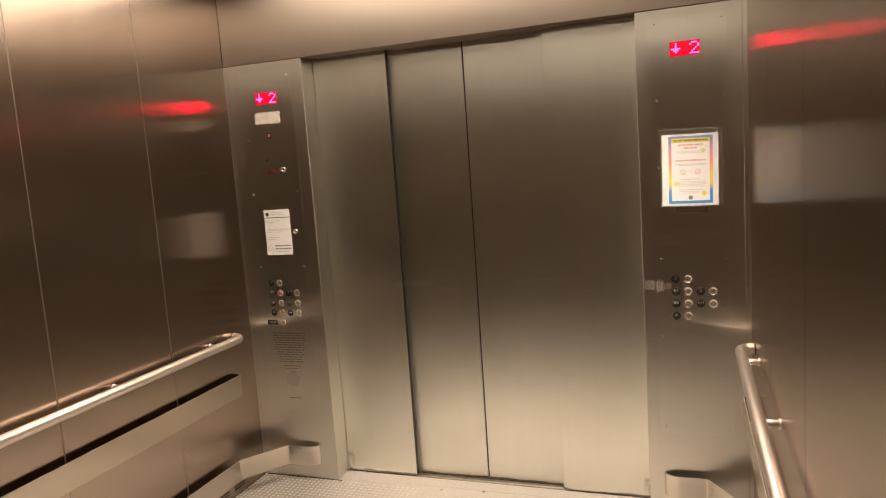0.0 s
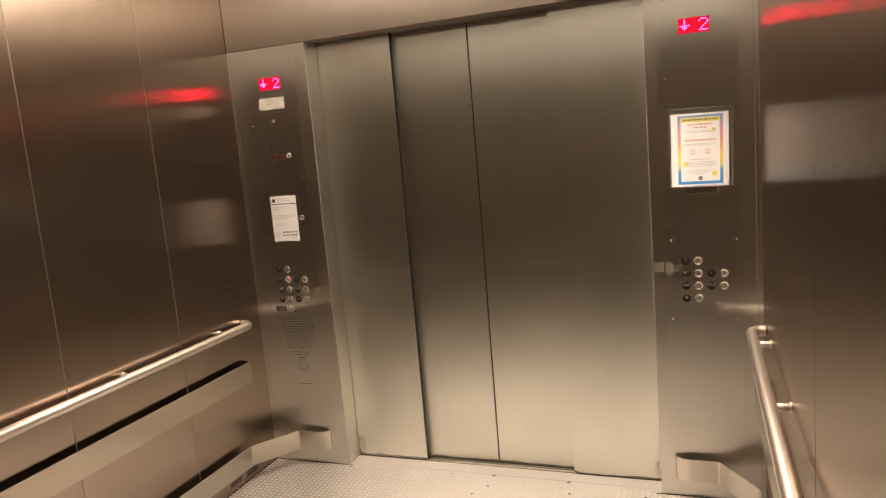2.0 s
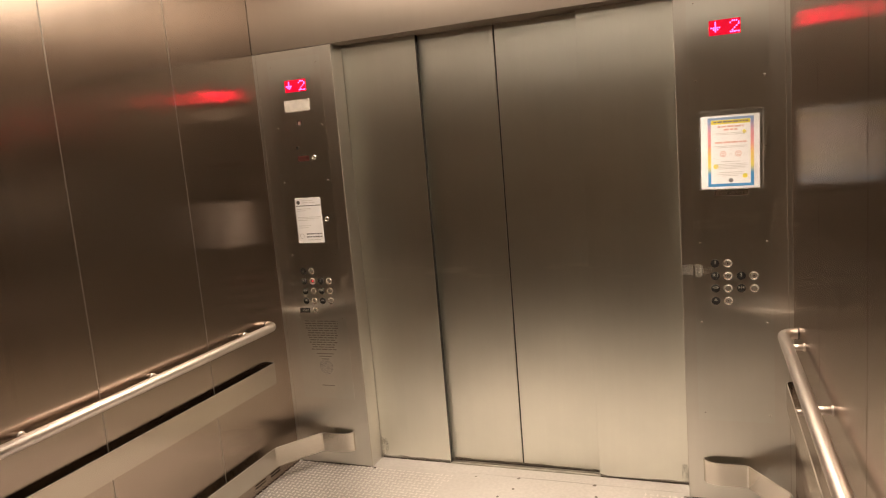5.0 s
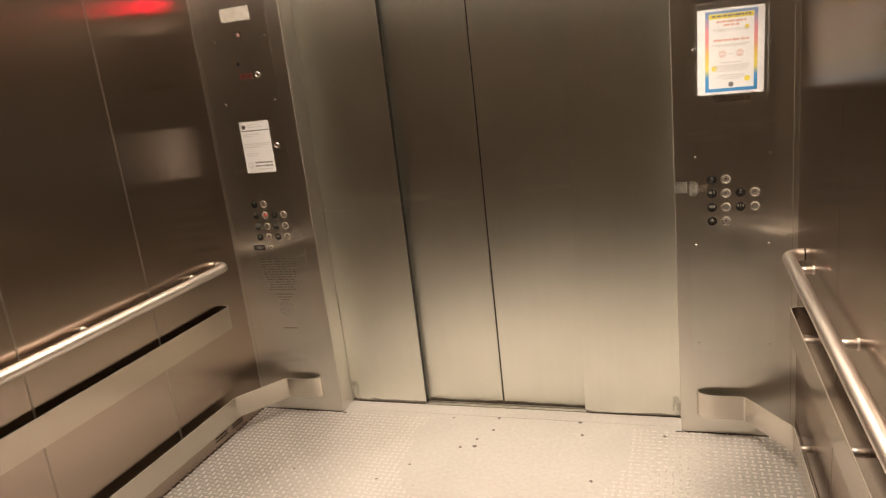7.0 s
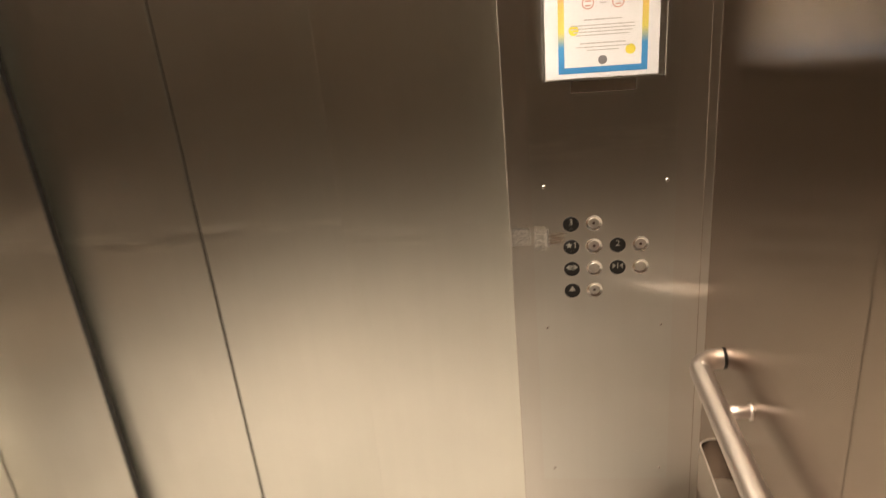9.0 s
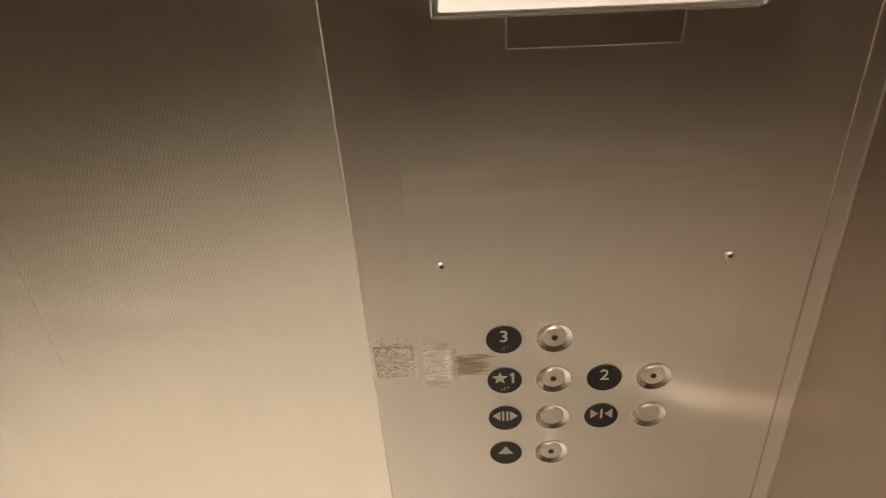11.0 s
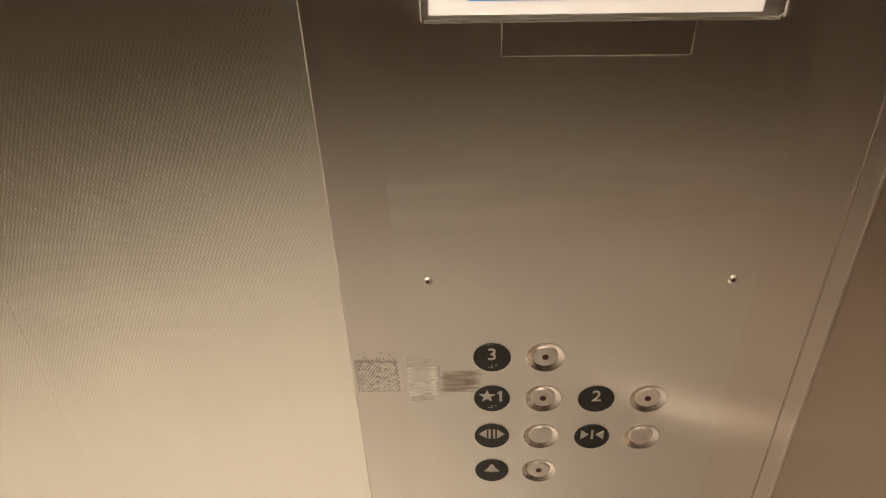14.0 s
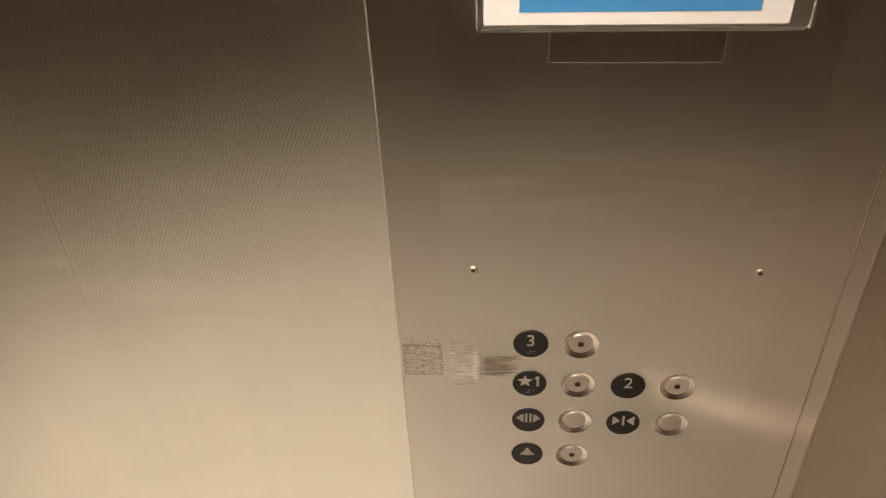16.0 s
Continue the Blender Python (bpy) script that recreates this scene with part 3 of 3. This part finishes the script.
part("sign", boxed(-0.981, -0.968, F - 0.0016, F - 0.0011, 1.772, 1.787), INK_RED, lamp)
for x, z in ((-0.912, 1.607), (-0.877, 1.298)):
    k = part("key_switch", lathe(bmesh.new(), x, F, z, [(0.0125, -0.001), (0.0125, 0.003), (0.0105, 0.0055), (0.0085, 0.0055), (0.008, 0.004), (0, 0.004)], 24), STEEL_CAP, left, "round steel key switch", True)
    part("keyway", boxed(x - 0.0012, x + 0.0012, F - 0.0046, F - 0.0038, z - 0.005, z + 0.005), BLACK, k)
part("key_switch", lathe(bmesh.new(), -1.0, F, 1.66, [(0.009, -0.001), (0.009, 0.0015), (0.007, 0.0022), (0, 0.0022)], 20), STEEL_DARK, left)
part("dim_window", boxed(-1.003, -0.938, F - 0.0006, F, 1.592, 1.618), RED_DARK, left, "dim dark red window beside the key switch")
# engraved instructions, too small to read
random.seed(5)
bm = bmesh.new()
for i in range(13):
    z = 0.775 - i * 0.0125
    half = 0.105 - 0.0026 * i - random.random() * 0.012
    x = -0.975 - half
    while x < -0.975 + half:
        w = 0.012 + random.random() * 0.024
        box(bm, x, min(x + w, -0.975 + half), F - 0.0004, F, z - 0.0024, z + 0.0024)
        x += w + 0.006
for z, half in ((0.602, 0.05), (0.588, 0.036), (0.574, 0.022), (0.432, 0.036)):
    box(bm, -0.972 - half, -0.972 + half, F - 0.0004, F, z - 0.0022, z + 0.0022)
part("engraving", bm, ETCH, left, "faint grey engraved lines of writing")["kind"] = "stuff"
bm = bmesh.new()
for ring in range(1, 7):
    for i in range(ring * 6):
        a = 2 * math.pi * i / (ring * 6)
        disc(bm, -0.972 + 0.0062 * ring * math.cos(a), F + 0.0002, 0.531 + 0.0062 * ring * math.sin(a), 0.0018, 0.0006, 8)
part("speaker_grille", bm, INK_MID, left, "round grille of small dark holes")


# ---- papers on the panels ----
def rounded(x0, x1, z0, z1, r, n=5):
    pts = []
    for cx, cz, a0 in ((x1 - r, z1 - r, 0), (x0 + r, z1 - r, 90), (x0 + r, z0 + r, 180), (x1 - r, z0 + r, 270)):
        pts += [(cx + r * math.cos(radians(a0 + 90 * i / n)), cz + r * math.sin(radians(a0 + 90 * i / n))) for i in range(n + 1)]
    return pts


def text_bars(parent, name, x0, x1, z, h, material, y, seed, fill=0.9, centre=True):
    """A line of unreadable writing as plain short bars."""
    rnd = random.Random(seed)
    w = (x1 - x0) * fill
    a = (x0 + x1) / 2 - w / 2 if centre else x0
    end = a + w
    bm = bmesh.new()
    while a < end - 0.002:
        l = min(h * (1.2 + rnd.random() * 3.2), end - a)
        box(bm, a, a + l, y - 0.0002, y, z - h / 2, z + h / 2)
        a += l + h * 0.55
    ob = part(name, bm, material, parent)
    ob["kind"] = "stuff"
    return ob


notice = thing("paper_notice", (-0.975, -0.004, 1.18), "white printed paper notice stuck on the steel panel", "notice", "papers")
NX0, NX1, NZ0, NZ1 = -1.050, -0.902, 1.182, 1.411
part("sheet", boxed(NX0, NX1, -0.0040, -0.0034, NZ0, NZ1), PAPER, notice)
NY = -0.0041
part("rule", boxed(NX0 + 0.004, NX1 - 0.002, NY - 0.0002, NY, 1.369, 1.3725), INK_DARK, notice)
part("seal", lathe(bmesh.new(), -1.031, NY, 1.388, [(0.010, 0), (0.010, 0.0002), (0, 0.0002)], 20), INK_DARK, notice)
for i, (a, b, z, h) in enumerate(((-1.01, -0.95, 1.396, 0.003), (-1.01, -0.935, 1.386, 0.003), (-1.04, -0.96, 1.355, 0.003), (-1.04, -0.99, 1.346, 0.003), (-1.04, -0.91, 1.313, 0.0025),
                                   (-1.04, -0.92, 1.306, 0.0025), (-1.04, -0.95, 1.298, 0.0025), (-1.04, -0.97, 1.27, 0.0025), (-1.04, -0.985, 1.26, 0.0025))):
    text_bars(notice, "writing", a, b, z, h, INK, NY, i, 1.0, False)
for i, z in enumerate((1.228, 1.213)):
    text_bars(notice, "heading", -1.0, -0.912, z, 0.0062, INK_MID, NY, 40 + i, 1.0)
text_bars(notice, "writing", -0.995, -0.92, 1.198, 0.003, INK, NY, 50, 1.0)
bm = bmesh.new()
lathe(bm, -1.028, NY, 1.218, [(0.0125, 0), (0.0125, 0.0002), (0.0105, 0.0002), (0.0105, 0)], 24)
part("round_sign", bm, INK, notice)


def poster_border():
    n = Nodes("poster_border")
    p = n.add("ShaderNodeSeparateXYZ")
    n.link(n.place(), p.inputs[0])
    f = n.span(p.outputs[2], 1.345, 1.633, 0.0, 1.0)
    c = n.ramp(f, [(0.0, (0.05, 0.27, 0.62)), (0.20, (0.07, 0.33, 0.68)), (0.30, (0.85, 0.74, 0.16)), (0.46, (0.88, 0.62, 0.16)), (0.60, (0.82, 0.33, 0.31)), (0.76, (0.76, 0.33, 0.40)), (0.92, (0.25, 0.36, 0.60)), (1.0, (0.22, 0.36, 0.62))])
    return n.set(Base_Color=c, Roughness=0.6)


poster = thing("poster", (0.983, -0.005, 1.343), "white letter-size poster with red, yellow and blue border", "poster", "papers")
PX0, PX1, PZ0, PZ1 = 0.8750, 1.0900, 1.3425, 1.632
part("sheet", boxed(PX0, PX1, -0.0072, -0.0066, PZ0, PZ1), PAPER, poster)
PY = -0.0073
BX0, BX1, BZ0, BZ1, BW = PX0 + 0.0255, PX1 - 0.021, PZ0 + 0.0090, PZ1 - 0.008, 0.0115
bm = bmesh.new()
box(bm, BX0, BX0 + BW, PY - 0.0002, PY, BZ0, BZ1)
box(bm, BX1 - BW, BX1, PY - 0.0002, PY, BZ0, BZ1)
box(bm, BX0 + BW, BX1 - BW, PY - 0.0002, PY, BZ0, BZ0 + BW)
box(bm, BX0 + BW, BX1 - BW, PY - 0.0002, PY, BZ1 - BW * 0.8, BZ1)
part("border", bm, poster_border(), poster, "border fading from blue through red and yellow to blue")
part("banner", boxed(BX0 + BW + 0.001, BX1 - BW - 0.001, PY - 0.0002, PY, BZ1 - 0.026, BZ1 - BW * 0.8 - 0.001), INK_YELLOW, poster)
text_bars(poster, "banner_writing", BX0 + BW, BX1 - BW, BZ1 - 0.0175, 0.0058, INK_MID, PY - 0.0003, 3, 0.86)
PC = (BX0 + BX1) / 2
for i, (z, h, w, m) in enumerate(((1.588, 0.0065, 0.095, INK_RED), (1.576, 0.0065, 0.05, INK_RED), (1.562, 0.0022, 0.12, INK), (1.557, 0.0022, 0.11, INK), (1.526, 0.0065, 0.115, INK_RED), (1.511, 0.0022, 0.125, INK), (1.506, 0.0022, 0.10, INK),
                                  (1.450, 0.0028, 0.07, INK), (1.440, 0.0022, 0.12, INK), (1.434, 0.0022, 0.12, INK), (1.428, 0.0022, 0.11, INK), (1.422, 0.0022, 0.10, INK), (1.407, 0.0028, 0.085, INK), (1.400, 0.0022, 0.10, INK), (1.394, 0.0022, 0.06, INK))):
    text_bars(poster, "writing", PC - w / 2, PC + w / 2, z, h, m, PY, 100 + i, 1.0)
for sx in (-1, 1):
    bm = bmesh.new()
    lathe(bm, PC + sx * 0.028, PY, 1.480, [(0.0115, 0), (0.0115, 0.0002), (0.0092, 0.0002), (0.0092, 0)], 24)
    box(bm, PC + sx * 0.028 - 0.005, PC + sx * 0.028 + 0.005, PY - 0.0002, PY, 1.474, 1.477)
    box(bm, PC + sx * 0.028 - 0.005, PC + sx * 0.028 + 0.005, PY - 0.0002, PY, 1.482, 1.485)
    part("round_sign", bm, INK_RED, poster)
part("joining_mark", boxed(PC - 0.006, PC + 0.006, PY - 0.0002, PY, 1.4785, 1.4805), INK, poster)
part("seal", lathe(bmesh.new(), PC, PY, 1.375, [(0.0085, 0), (0.0085, 0.0002), (0, 0.0002)], 20), INK_MID, poster)
for x, z, r in ((PC - 0.055, 1.432, 0.0095), (PC + 0.052, 1.392, 0.0095), (PC + 0.05, 1.565, 0.007)):
    part("yellow_spot", lathe(bmesh.new(), x, PY + 0.00005, z, [(r, 0), (r, 0.0001), (0, 0.0001)], 18), INK_YELLOW, poster)

holder = thing("sign_holder", (0.986, -0.003, 1.34), "clear acrylic sign holder over a poster", "sign holder")
bm = bmesh.new()
polygon(bm, rounded(0.870, 1.103, 1.3397, 1.652, 0.006), -0.0098, 0.0018)
part("front_sheet", bm, ACRYLIC, holder).visible_shadow = False
part("bottom_lip", boxed(0.872, 1.101, -0.0098, -0.0062, 1.3380, 1.3395), ACRYLIC, holder).visible_shadow = False
for a, b, c, d in ((0.870, 1.103, 1.6512, 1.6524), (1.1022, 1.1034, 1.3400, 1.648), (0.8696, 0.8704, 1.3400, 1.648)):
    part("polished_rim", boxed(a, b, -0.0118, -0.0098, c, d), RIM, holder, "pale polished edge of the acrylic").visible_shadow = False
tape = whole("clear_tape", boxed(0.923, 1.051, -0.0034, -0.0031, 1.3135, 1.337), TAPE, "strip of clear tape below the sign holder", "tape")
tape["base"] = (0.0, 0.0, 0.0)
for a, b, c, d in ((0.923, 0.9237, 1.3135, 1.337), (1.0503, 1.051, 1.3135, 1.337), (0.923, 1.051, 1.3129, 1.3136)):
    part("tape_edge", boxed(a, b, -0.0036, -0.0031, c, d), EDGE, tape)

# the poster and its holder hang slightly askew
for ob in (poster, holder, tape):
    ob.matrix_basis = pose(0.985, 0, 1.5, 0, 0.8) @ pose(-0.985, 0, -1.5) @ ob.matrix_basis


# ---- rubbed patch beside the buttons ----
def torn_film(name, colour, rough, metal, x0, x1, z0, z1, fade, streak, solid, ragged):
    """A thin rest of film whose cover breaks up into streaks towards its edges; fade: widths of its left, right, lower and upper edges."""
    n = Nodes(name)
    p = n.add("ShaderNodeSeparateXYZ")
    n.link(n.place(), p.inputs[0])
    edges = [n.math("MULTIPLY", n.math("SUBTRACT", p.outputs[0], x0), 1 / fade[0]), n.math("MULTIPLY", n.math("SUBTRACT", x1, p.outputs[0]), 1 / fade[1]),
             n.math("MULTIPLY", n.math("SUBTRACT", p.outputs[2], z0), 1 / fade[2]), n.math("MULTIPLY", n.math("SUBTRACT", z1, p.outputs[2]), 1 / fade[3])]
    inside = n.math("MINIMUM", n.math("MINIMUM", edges[0], edges[1]), n.math("MINIMUM", edges[2], edges[3]))
    s1 = n.noise(1.0, 4.0, streak, 0.6)
    cover = n.span(n.math("MULTIPLY_ADD", n.math("SUBTRACT", s1, 0.5), ragged, n.math("MINIMUM", inside, solid)), 0.1, 0.75, 0.0, 1.0)
    col = n.vec("SCALE", colour)
    n.link(n.span(s1, 0.3, 0.7, 0.8, 1.12), col.node.inputs["Scale"])
    return n.set(Base_Color=col, Metallic=metal, Roughness=rough, Alpha=cover)


def film(name, material, x0, x1, z0, z1, y, label, parent=None):
    return part(name, boxed(x0, x1, y - 0.0001, y, z0, z1), material, parent or patch, label)


patch = thing("adhesive_patch", (0.84, -0.003, 1.01), "worn patch where a sticker was peeled off the steel", "sticker remains")
rnd = random.Random(8)
film("residue_film", torn_film("dull_film", (0.72, 0.695, 0.645), 0.34, 1.0, 0.789, 0.8295, 0.993, 1.036, (0.002, 0.006, 0.003, 0.010), (160, 160, 300), 0.75, 1.5), 0.789, 0.8295, 0.993, 1.036, -0.0027, "dull grey film of adhesive")
bright, dark = bmesh.new(), bmesh.new()
for j in range(22):
    for i in range(13):
        x, z = 0.7900 + 0.0031 * (i + 0.5 * (j % 2)), 0.9945 + 0.0024 * j
        if x > 0.829:
            continue
        top = 1.0345 - 0.004 * abs(math.sin(i * 1.9))
        if z > top and rnd.random() > 0.5 - 0.5 * (z - top) / 0.012:
            continue
        lean = Euler((0, 0.35 + rnd.uniform(-0.1, 0.1), 0))
        far_left = 1 - (x - 0.789) / 0.04
        if rnd.random() < 0.45 + 0.55 * far_left:
            m = Matrix.LocRotScale((x - 0.0006, -0.0026, z + 0.0004), lean, (0.0005, 0.0004, rnd.uniform(0.0008, 0.0015)))
            bmesh.ops.create_icosphere(dark, subdivisions=1, radius=1.0, matrix=m)
        if z < top - 0.003 and rnd.random() > 0.5 * far_left:
            m = Matrix.LocRotScale((x + 0.0006, -0.0026, z - 0.0003), lean, (0.0007, 0.0005, 0.0013))
            bmesh.ops.create_icosphere(bright, subdivisions=1, radius=1.0, matrix=m)
ob = part("scaly_piece", bright, plain("scaly_residue", (0.85, 0.82, 0.77), 0.4, 1.0), patch, "silvery scaly residue", True)
ob["kind"] = "stuff"
ob = part("dark_specks", dark, plain("dark_residue", (0.13, 0.11, 0.095), 0.5, 0.3), patch, "dark grey specks of old glue", True)
ob["kind"] = "stuff"
film("bright_piece", torn_film("bright_residue", (0.97, 0.96, 0.91), 0.36, 0.86, 0.8368, 0.8700, 0.9870, 1.0290, (0.0005, 0.012, 0.003, 0.004), (70, 70, 380), 1.5, 0.45), 0.8368, 0.8700, 0.9870, 1.0290, -0.0031, "bright scraped piece")
film("bright_streak", torn_film("scraped_streaks", (0.95, 0.93, 0.86), 0.33, 1.0, 0.8372, 0.8620, 0.978, 1.038, (0.002, 0.02, 0.02, 0.02), (45, 45, 900), 0.3, 2.2), 0.8372, 0.8620, 0.978, 1.038, -0.0033, "fine bright scrape marks")
film("smear", torn_film("dull_residue", (0.52, 0.44, 0.36), 0.4, 0.85, 0.866, 0.9080, 0.991, 1.023, (0.016, 0.050, 0.018, 0.020), (34, 34, 420), 0.33, 1.1), 0.866, 0.9080, 0.991, 1.023, -0.0034, "dull brown streaked smear")
# pale rubbed stretch of the jamb's edge beside the patch
part("pale_edge", boxed(0.7851, 0.7868, -0.0030, -0.0024, 0.990, 1.038), plain("bare_steel_edge", (0.8, 0.77, 0.71), 0.4, 0.8), patch, "bright rubbed stretch of edge")

# ---- grime at the foot of the doors ----
for k, (x0, x1, y, high) in enumerate(((-0.757, -0.374, 0.1156, 0.022), (-0.366, -0.006, 0.1596, 0.017), (0.004, 0.380, 0.1596, 0.017), (0.383, 0.781, 0.1116, 0.018))):
    film("foot_grime", torn_film("foot_grime", (0.30, 0.24, 0.185), 0.7, 0.2, x0, x1, -0.02, high, (0.01, 0.01, 0.002, high * 1.6), (9, 9, 60), 0.30, 1.0), x0, x1, 0.007, high, y, "brown grime along the foot of the leaf", doors)
for x0, x1, y, fade in ((-0.759, -0.715, 0.1153, (0.001, 0.05)), (0.745, 0.783, 0.1113, (0.05, 0.001))):
    film("corner_stain", torn_film("corner_stain", (0.17, 0.125, 0.085), 0.7, 0.0, x0, x1, -0.02, 0.12, (*fade, 0.002, 0.15), (24, 24, 10), 0.16, 0.6), x0, x1, 0.007, 0.12, y, "dark brown stain in the corner", doors)

# ---- grime on the floor ----
random.seed(11)
SPOTS = [(0.009, 0.02, 9), (0.009, -0.084, 8), (-0.043, -0.166, 8), (-0.04, -0.221, 11), (-0.098, -0.237, 8), (0.37, 0.022, 9), (0.39, -0.082, 8), (0.464, -0.405, 8),
         (-0.367, -0.508, 7), (-0.753, -0.492, 8), (-0.269, -0.393, 6), (0.72, -0.05, 8), (-0.2, 0.0, 5)]
bm = bmesh.new()
for x, y, r in SPOTS + [(random.uniform(-1.0, 1.0), random.uniform(-1.8, -0.3), random.uniform(2, 4)) for i in range(26)]:
    k = 9
    ring = [(x + r * 0.001 * random.uniform(0.5, 1.1) * math.cos(2 * math.pi * i / k), y + r * 0.001 * random.uniform(0.5, 1.2) * math.sin(2 * math.pi * i / k)) for i in range(k)]
    top = [bm.verts.new((a, b, 0.0006)) for a, b in ring]
    low = [bm.verts.new((x + (a - x) * 1.15, y + (b - y) * 1.15, 0.0001)) for a, b in ring]
    bm.faces.new(top)
    for i in range(k):
        bm.faces.new((low[i], low[(i + 1) % k], top[(i + 1) % k], top[i]))
part("grime", bm, GRIME, floor, "dark trodden grime spots")["kind"] = "stuff"
# dark strips at the column feet: dirt, and the gap's shade as colour
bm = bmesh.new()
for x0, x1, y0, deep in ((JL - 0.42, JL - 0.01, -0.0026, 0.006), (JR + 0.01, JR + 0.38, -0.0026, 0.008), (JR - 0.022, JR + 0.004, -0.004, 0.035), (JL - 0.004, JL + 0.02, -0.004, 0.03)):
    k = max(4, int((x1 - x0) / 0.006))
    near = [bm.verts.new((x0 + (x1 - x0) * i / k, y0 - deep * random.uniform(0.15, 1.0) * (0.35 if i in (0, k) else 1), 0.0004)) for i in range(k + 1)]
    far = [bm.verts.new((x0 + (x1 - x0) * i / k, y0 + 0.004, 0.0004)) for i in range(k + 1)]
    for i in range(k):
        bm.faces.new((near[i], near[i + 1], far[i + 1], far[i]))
# along the base strips of the side walls: dirt and shadow gap together
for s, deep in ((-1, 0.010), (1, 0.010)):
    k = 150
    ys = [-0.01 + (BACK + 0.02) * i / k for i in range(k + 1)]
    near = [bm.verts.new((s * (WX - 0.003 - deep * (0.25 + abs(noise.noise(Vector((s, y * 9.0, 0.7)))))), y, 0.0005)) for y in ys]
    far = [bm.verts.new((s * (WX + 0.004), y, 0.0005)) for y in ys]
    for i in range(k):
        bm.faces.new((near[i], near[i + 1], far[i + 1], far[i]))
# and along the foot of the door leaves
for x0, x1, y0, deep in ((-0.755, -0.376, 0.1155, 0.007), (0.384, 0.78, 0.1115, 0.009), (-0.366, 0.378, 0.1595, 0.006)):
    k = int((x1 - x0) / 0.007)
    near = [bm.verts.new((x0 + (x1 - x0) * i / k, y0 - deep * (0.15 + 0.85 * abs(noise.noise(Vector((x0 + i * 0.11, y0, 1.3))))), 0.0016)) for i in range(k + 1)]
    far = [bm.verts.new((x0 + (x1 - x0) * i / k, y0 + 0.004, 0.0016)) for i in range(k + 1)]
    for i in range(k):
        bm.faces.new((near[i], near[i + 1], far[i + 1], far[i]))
part("foot_dirt_shade", bm, plain("foot_dirt_shade", (0.07, 0.05, 0.04), 0.85), floor, "dark dirt and painted gap shade at the foot of walls and columns")["kind"] = "stuff"

# ---- tread plate lugs: alternate lozenges, worn flat before the doors ----
PITCH = 0.0256


def lug_height(x, y):
    """How much of a lug is left: worn away in the walked middle near the sill."""
    f = 0.5 + 0.5 * noise.noise(Vector((x * 2.1, y * 2.1, 3.7)))
    mid = max(0.0, 1 - (abs(x - 0.16) / 0.62) ** 2) * max(0.0, 1 - (abs(y + 0.05) / 0.75) ** 2)
    mid += 0.45 * max(0.0, 1 - (abs(x - 0.05) / 0.8) ** 2)
    return max(0.0, min(1.0, 1.2 - 1.5 * mid - 0.35 * (f - 0.5)))


def lug_shape(x, y, h, along_y, zb=0.0002):
    l, w = 0.0122, 0.0042
    foot = [(-l, 0), (-l * 0.45, -w), (l * 0.45, -w), (l, 0), (l * 0.45, w), (-l * 0.45, w)]
    out = []
    for k, (sc, z) in enumerate(((1.0, zb), (0.68, zb + h))):
        for a, b in foot:
            a, b = a * (sc if k == 0 else 0.8), b * (sc if k == 0 else 0.55)
            out.append((x + (b if along_y else a), y + (a if along_y else b), z))
    return out


LUG_FACES = [(6, 7, 8, 9, 10, 11)] + [(i, (i + 1) % 6, 6 + (i + 1) % 6, 6 + i) for i in range(6)]
verts, faces = [], []
lug_meshes = {}
singles = 0
for j in range(int(-BACK / PITCH)):
    for i in range(int(2 * WX / PITCH)):
        x, y = -WX + 0.012 + PITCH * i, -0.016 - PITCH * j
        if x > WX - 0.01:
            continue
        q = lug_height(x, y)
        if q < 0.06:
            continue
        along = (i + j) % 2 == 0
        if -1.13 < x < -0.70 and -0.48 < y < -0.02 and singles < 300:
            key = (along, round(q * 4))
            if key not in lug_meshes:
                me = bpy.data.meshes.new("lug")
                me.from_pydata(lug_shape(0, 0, 0.0022 * max(0.25, round(q * 4) / 4), along), [], LUG_FACES)
                me.materials.append(LUG)
                lug_meshes[key] = me
            o = new("lug", lug_meshes[key])
            o.location = (x, y, 0)
            o.parent = floor
            singles += 1
        else:
            b = len(verts)
            verts += lug_shape(x, y, 0.0022 * q, along)
            faces += [tuple(b + k for k in f) for f in LUG_FACES]
me = bpy.data.meshes.new("tread_lugs")
me.from_pydata(verts, [], faces)
me.materials.append(LUG)
rest = new("tread_lugs", me)
rest.parent = floor
rest["kind"] = "stuff"
rest["label"] = "raised lozenge lugs of the tread plate"

for o in list(scene.objects):
    if "base" in o:
        del o["base"]
